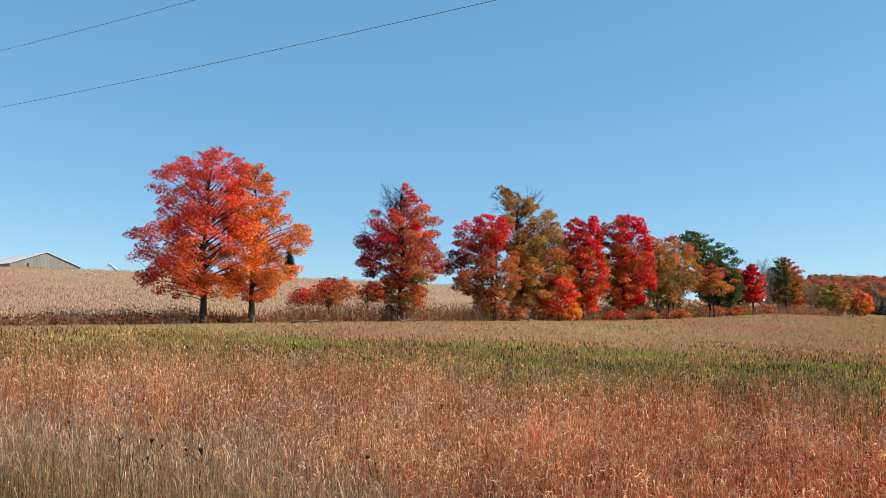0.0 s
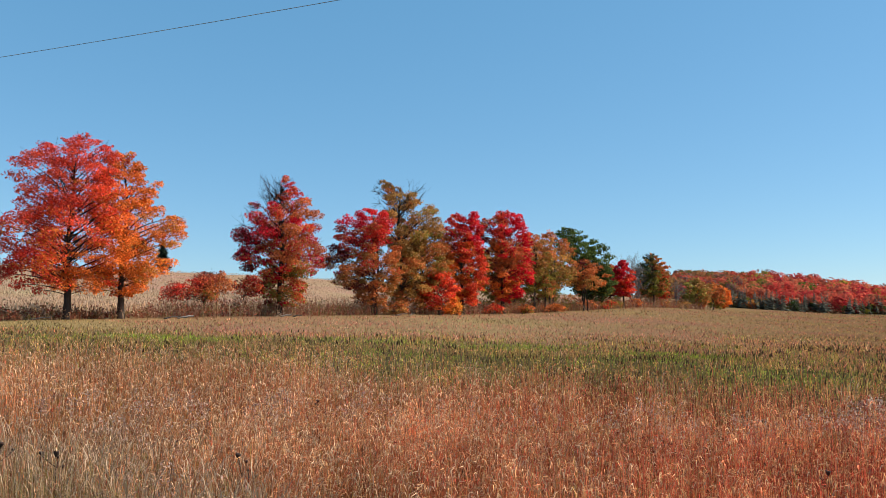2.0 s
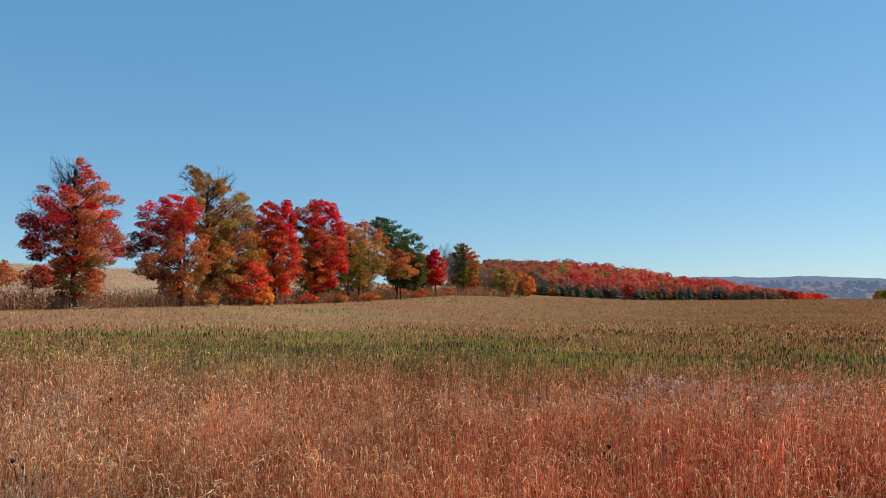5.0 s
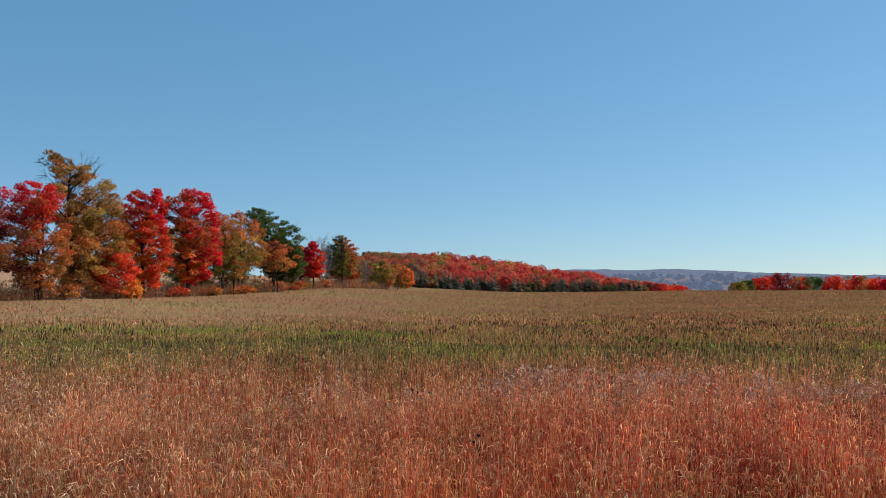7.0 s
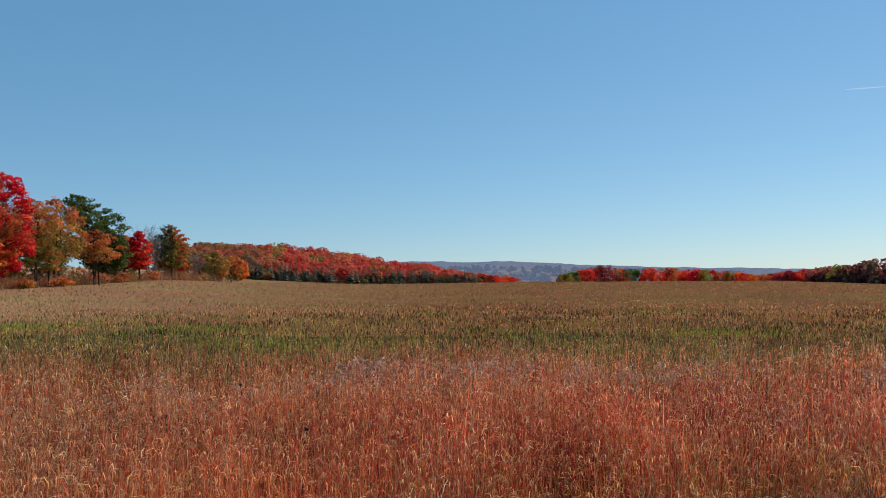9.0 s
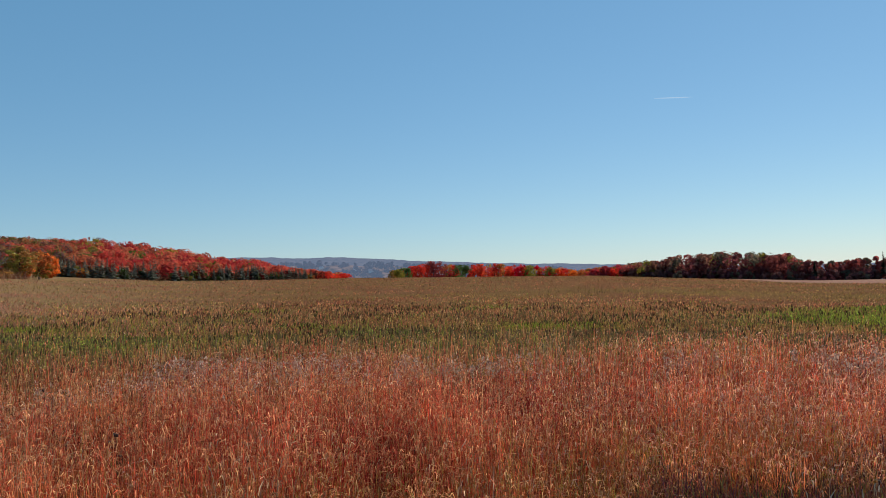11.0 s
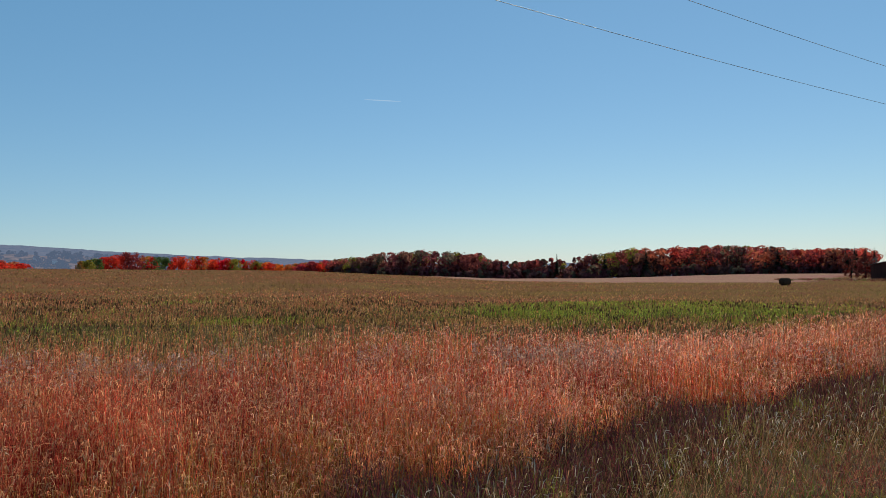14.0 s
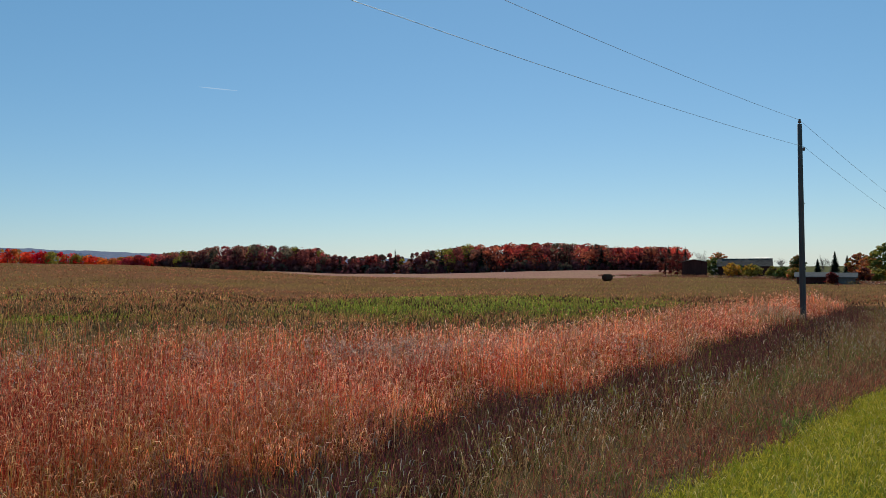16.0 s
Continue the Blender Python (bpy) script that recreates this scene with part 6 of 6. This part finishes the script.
# ======================================================= farm buildings
def build_barn(az, r, width, length, eaves, ridge, turn, wall, roof, label, boards=False, sink=0.0, doors=(), roof_label="", front=False):
    x, y = polar(az, r)
    if front:  # az and r give the gable's middle
        x, y = x - math.sin(radians(turn)) * length / 2, y + math.cos(radians(turn)) * length / 2
    root = thing("barn", (x, y, gz(x, y) - sink), label, "barn", turn=turn)
    part("wall", gable("wall", width, length, eaves, ridge, wall), root)
    for s in (-1, 1):
        part("roof", roof_slab("roof", width, length, eaves, ridge, s, roof), root, roof_label)
    if boards:
        n = int(width / 0.42)
        step = width / n
        for k in range(n):
            bx = -width / 2 + step * (k + 0.5)
            top = ridge - abs(bx) / (width / 2) * (ridge - eaves) - 0.1
            part("board", box_mesh("board", (step * 0.93, 0.05, top), wall, (bx, -length / 2 - 0.03, top / 2)), root)
    for dx, dw, dh in doors:
        part("door", box_mesh("door", (dw, 0.08, dh), DARK_BOARD, (dx, -length / 2 - 0.08, dh / 2), 0.01), root, "dark weathered plank door")
    return root


# grey barn over the corn's crest; its gable looks to the road
build_barn(-61.2, 272, 21.0, 34.0, 4.3, 8.2, 86, BARN_GREY, TIN, "long grey plank barn with a pale tin roof behind the corn", boards=True, sink=-0.5, front=True, doors=((-5.4, 0.6, 4.6), (7.6, 0.7, 3.6)))

# pale blue grain auger standing in the corn
ax, ay = polar(-57.1, 262)
auger = thing("grain_auger", (ax, ay, gz(ax, ay) - 0.2), "pale blue grain auger slanting up out of the corn", "auger")
part("tube", tube_mesh("tube", [(-2.2, -0.6, 3.6), (0, 0, 2.2), (2.6, 0.8, 0.2)], [0.42, 0.42, 0.42], BLUE_PAINT, 8), auger)
part("spout", tube_mesh("spout", [(-2.2, -0.6, 3.7), (-2.5, -0.6, 3.5), (-2.6, -0.6, 2.9)], [0.25, 0.25, 0.2], BLUE_PAINT, 8), auger)
part("leg", tube_mesh("leg", [(-0.8, -0.3, 2.7), (-0.3, 0.2, -0.1)], [0.08, 0.08], BLUE_PAINT, 6), auger)
part("leg", tube_mesh("leg", [(-0.8, -0.3, 2.7), (-1.3, -0.8, -0.1)], [0.08, 0.08], BLUE_PAINT, 6), auger)

# farmstead beyond the pole
build_barn(67.8, 246, 6.9, 8.5, 3.5, 4.2, -67, DARK_BOARD, RUST_TIN, "small dark red-brown barn with a flat pitched roof", sink=-0.6, doors=((-1.2, 1.4, 2.4),))
old_barn = build_barn(71.0, 254, 10.0, 14.4, 3.5, 5.5, 19, DARK_BOARD, RUST_TIN, "large old barn with a broken rusty tin roof", sink=0.3, doors=())
for k, (d, ln, up) in enumerate(((-5.6, 2.2, 0.0), (-3.3, 1.2, 0.05), (-1.6, 1.6, 0.0), (0.6, 0.9, 0.08), (2.8, 2.4, 0.0), (5.4, 2.0, 0.03))):
    sheet = part("ridge_sheet", box_mesh("ridge_sheet", (0.7, ln, 0.03), TIN, bevel=0.005), old_barn, "torn pale tin sheet on the ridge")
    sheet.matrix_local = pose(-0.25, d, 5.78 + up, 0, -18 + 5 * k, 2 * k - 5)
build_barn(75.2, 182, 4.0, 6.4, 1.5, 2.2, 14, DARK_BOARD, DULL_TIN, "low dark shed with a grey tin roof", doors=())
build_barn(77.0, 178, 3.2, 3.6, 1.45, 2.1, 12, GREY_WOOD, DULL_TIN, "small grey shed with a tin roof", doors=((0.5, 0.8, 1.3),))
build_barn(69.35, 262, 3.0, 3.0, 2.0, 2.6, 40, PALE_WALL, DULL_TIN, "small pale outhouse half hidden by shrubs")


def farm_tree(az, r, h, rad, base, palette, leaves, label, seed, **kw):
    x, y = polar(az, r)
    if not palette:
        return build_bare_tree("bare_tree", x, y, h, label, seed, "trees about the farm", 0.45, 2, 1.2)
    return build_tree(name=kw.pop("name", "farm_tree"), x=x, y=y, h=h, r=rad, base=base, palette=palette, leaves=leaves, label=label, seed=seed, leaf=kw.pop("leaf", 0.26),
                      group="trees about the farm", boughs=kw.pop("boughs", 40), open_part=0.34, **kw)


YELLOW = (0.55, 0.30, 0.03)
farm_tree(70.2, 240, 4.2, 2.2, 0.5, [(YELLOW, 0.5, 0, 1.2), (GOLD, 0.3, 0.5, 0.8)], 900, "bright yellow bush before the old barn", 301, boughs=24, name="bush", category="bush")
farm_tree(71.4, 240, 4.0, 2.4, 0.4, [(YELLOW, 0.6, -0.3, 0.8), (OLIVE, 0.4, 0.3, 1.4)], 900, "yellowing olive bush before the old barn", 302, boughs=24, name="bush", category="bush")
farm_tree(69.0, 252, 5.6, 2.6, 0.3, [(GREEN, 0.5, 0, 1.2), (DARK, 0.3, 0, 1.2), (OLIVE, 0.7, 0, 0.8)], 1200, "green shrubs between two barns", 303, boughs=24, name="bush", category="bush")
farm_tree(73.4, 250, 3.4, 1.9, 0.2, [(GREEN, 0.5, 0, 1.2), (DARK, 0.3, 0, 1.2)], 700, "dark green shrub by the farm", 304, boughs=24, name="bush", category="bush")
farm_tree(76.25, 176, 2.5, 1.05, 0.1, [(MAROON, 0.5, 0, 1.2), (RUST, 0.3, 0, 0.6)], 700, "dark maroon bush between two sheds", 305, boughs=24, name="bush", category="bush", leaf=0.2)
DULL_RED = (0.20, 0.05, 0.035)
shrub = dict(boughs=24, name="bush", category="bush", leaf=0.26)
for k, (az, r, h, rad, pal, label) in enumerate((
        (65.9, 262, 8.0, 3.2, [(DULL_RED, 0.5, 0, 1.2), (MAROON, 0.4, 0, 1.0)], "large dull red bush beside the small barn"),
        (66.7, 256, 7.4, 2.8, [(DULL_RED, 0.5, 0, 1.0), (MAROON, 0.4, 0, 1.2)], "large dull red bush beside the small barn"),
        (70.6, 246, 3.8, 1.5, [(GREEN, 0.5, 0, 1), (OLIVE, 0.5, 0, 1)], "low green shrub before the old barn"),
        (72.7, 240, 3.4, 1.6, [(OLIVE, 0.5, 0, 1), (DULL_RED, 0.5, 0.5, 0.8)], "olive shrub at the old barn's end"),
        (73.2, 230, 3.0, 1.5, [(GREEN, 0.5, 0, 1), (OLIVE, 0.5, 0, 1)], "green shrub beside the farm track"),
        (74.0, 215, 3.2, 1.7, [(OLIVE, 0.5, 0, 1), (RUST, 0.5, 0, 0.7)], "rusty olive shrub beside the low shed"),
        (78.0, 186, 3.4, 1.8, [(DULL_RED, 0.5, 0, 1.2), (RUST, 0.5, 0, 0.8)], "red-brown bush beside the small shed"),
        (78.9, 190, 3.0, 2.0, [(OLIVE, 0.5, 0, 1.2), (GOLD, 0.4, 0, 0.6)], "yellow-green bush under tall trees"))):
    farm_tree(az, r, h, rad, 0.2, pal, 1000, label, 340 + k, **dict(shrub))
for k, (az, r, h, rad, pal, label) in enumerate((
        (67.2, 330, 8.5, 4.0, [], "leafless grey tree behind the farm"), (68.3, 325, 9.5, 4.0, [], "leafless grey tree behind the farm"),
        (69.3, 320, 8.0, 3.4, [(BROWN, 0.5, 0, 1), (DARK, 0.4, 0, 1), (RUST, 0.6, 0, 0.8)], "brown tree behind the barns"),
        (73.3, 320, 7.5, 3.6, [], "leafless grey tree behind the farm"), (74.2, 300, 7.0, 2.6, [(DARK, 0.5, 0, 1), (BROWN, 0.5, 0, 0.7)], "dark tree behind the farm"),
        (75.7, 300, 7.6, 3.4, [], "leafless grey tree behind the farm"), (77.8, 250, 7.0, 3.0, [(DULL_RED, 0.5, 0, 1), (BROWN, 0.5, 0, 1), (RUST, 0.5, 0, 0.8), (OLIVE, 0.4, 0, 1)], "brown tree beside the sheds"),
        (79.2, 205, 8.4, 3.2, [(OLIVE, 0.5, 0, 1), (GREEN, 0.4, 0, 1), (GOLD, 0.3, 0, 0.6)], "tall olive tree beside the sheds"),
        (78.4, 245, 6.0, 3.0, [(RUST, 0.5, 0, 1), (BROWN, 0.4, 0, 1)], "rusty brown tree beside the sheds"), (80.5, 205, 8.6, 4.0, [(GREEN, 0.5, 0, 1), (OLIVE, 0.5, 0, 1)], "tall green tree by the farm"))):
    farm_tree(az, r, h, rad, 1.0, pal, 2600, label, 320 + k)
for az, r, h in ((75.4, 262, 5.4), (76.4, 258, 7.4), (77.1, 260, 6.2), (66.2, 330, 9.0)):
    x, y = polar(az, r)
    build_spruce(x, y, h, h * 0.30, int(az * 10), "dark green spruce beside the farm")


def build_farm_scrub():
    rng = np.random.default_rng(171)
    pile = Pile()
    m = 420
    az = rng.uniform(61.5, 79.5, m)
    r = np.interp(az, [61, 66, 73, 75, 80], [238, 236, 232, 190, 172]) + rng.normal(size=m) * 5
    x, y = r * np.sin(np.radians(az)), r * np.cos(np.radians(az))
    hh = rng.uniform(0.25, 0.7, m) * np.interp(az, [61, 66], [0.35, 1])
    cen = np.repeat(np.stack([x, y, ground_z(x, y) + hh * 0.5], -1), 18, 0) + rng.normal(size=(m * 18, 3)) * np.repeat(hh, 18)[:, None] * np.array((0.9, 0.9, 0.3))
    cen[:, 2] = np.maximum(cen[:, 2], ground_z(cen[:, 0], cen[:, 1]) + 0.08)
    tint = np.repeat(mixed(rng, m, [((0.24, 0.11, 0.06), 3), ((0.20, 0.06, 0.045), 2), ((0.18, 0.14, 0.05), 2), ((0.36, 0.24, 0.17), 1)]), 18, 0)
    v, q = leaf_quads(rng, cen, 0.2)
    pile.put(v, q, np.repeat(tint, 4, 0))
    ob = new("farmyard_scrub", pile.mesh("farmyard_scrub", [LEAF]))
    tagged(ob, "low brown scrub along the farmyard's edge", "scrub", kind="stuff")


build_farm_scrub()


def build_bale():
    x, y = polar(62.05, 172)
    z = gz(x, y)
    root = thing("hay_bale", (x, y, z), "old dark round hay bale in the mown field", "hay bale", turn=-22)
    rng = np.random.default_rng(9)
    v, q = tube([(-0.95, 0, 0.76), (-0.93, 0, 0.76), (-0.8, 0, 0.77), (-0.4, 0, 0.78), (0.1, 0, 0.78), (0.6, 0, 0.78), (0.9, 0, 0.77), (0.95, 0, 0.76), (0.96, 0, 0.76)],
                [0.02, 0.62, 0.71, 0.74, 0.73, 0.74, 0.71, 0.6, 0.02], 22)
    v = v + rng.normal(size=v.shape) * 0.02
    v[:, 2] = np.maximum(v[:, 2] - 0.05, 0)
    me = quads_mesh("bale", v, q, None, [HAY], smooth=True)
    part("bale", me, root)


build_bale()


def build_stick():
    x, y = ray_ground(39.6, -13.3)
    z = gz(x, y)
    root = thing("fallen_stick", (x, y, z), "bleached dry stick lying on the rough grass", "stick", turn=18)
    part("stick", tube_mesh("stick", [(-0.36, 0, 0.42), (-0.1, 0.01, 0.46), (0.15, -0.01, 0.50), (0.36, 0.02, 0.54)], [0.012, 0.014, 0.013, 0.008], GREY_WOOD, 6), root)


build_stick()


SEED = rough_material("dry_seed", (0.02, 0.01, 0.008), (0.07, 0.035, 0.025), 40.0, 0.95, 0.5)


# ---- dark seed stalks standing above the grass
def build_seed_stalk(az, el, h, seed, label="dark brown dead weed stalk with a seed cluster"):
    rng = np.random.default_rng(seed)
    for r in np.arange(9, 60, 0.2):
        x, y = polar(az, r)
        if EYE_Z + r * math.tan(radians(el)) < gz(x, y) + h:
            break
    z = gz(x, y)
    root = thing("seed_stalk", (x, y, z), label, "weed", "dead weed stalks")
    top = np.array((rng.normal() * 0.05, rng.normal() * 0.05, h))
    part("stem", tube_mesh("stem", [(0, 0, -0.05), (0.02, 0.01, h * 0.5), tuple(top)], [0.008, 0.007, 0.004], BARK, 5), root)
    heads = [(top, 0.75)]
    for j in range(3):
        f = rng.uniform(0.62, 0.9)
        p = np.array((0.02, 0.01, 0)) * f + np.array((0, 0, h * f))
        tip = p + np.array((rng.normal() * 0.07, rng.normal() * 0.07, rng.uniform(0.06, 0.14)))
        part("branch", tube_mesh("branch", [tuple(p), tuple((p + tip) / 2 + np.array((0.005, 0, -0.01))), tuple(tip)], [0.005, 0.004, 0.003], BARK, 4), root)
        heads.append((tip, rng.uniform(0.35, 0.6)))
    for p, k in heads:  # cupped, ragged seed clusters
        v, q = tube(p + np.array(((0, 0, -0.012), (0, 0, 0.01), (0.003, 0, 0.035), (0.004, 0, 0.06), (0.004, 0, 0.05))) * k, np.array((0.004, 0.018, 0.034, 0.042, 0.012)) * k, 8)
        part("seed_head", quads_mesh("seed_head", v + rng.normal(size=v.shape) * 0.006 * k, q, None, [SEED]), root)


for k, (az, el) in enumerate(((-5.9, -6.5), (-7.2, -6.3), (-2.9, -9.5), (-36.3, -5.4), (-57.8, -8.6), (-56.6, -9.2), (-53.0, -8.8), (-60.5, -6.0), (-41.2, -8.9), (-12.0, -8.2), (21.5, -0.75), (75.6, -4.3), (76.1, -4.2), (75.2, -4.6), (76.6, -4.4))):
    build_seed_stalk(az, el, 1.15, 400 + k)
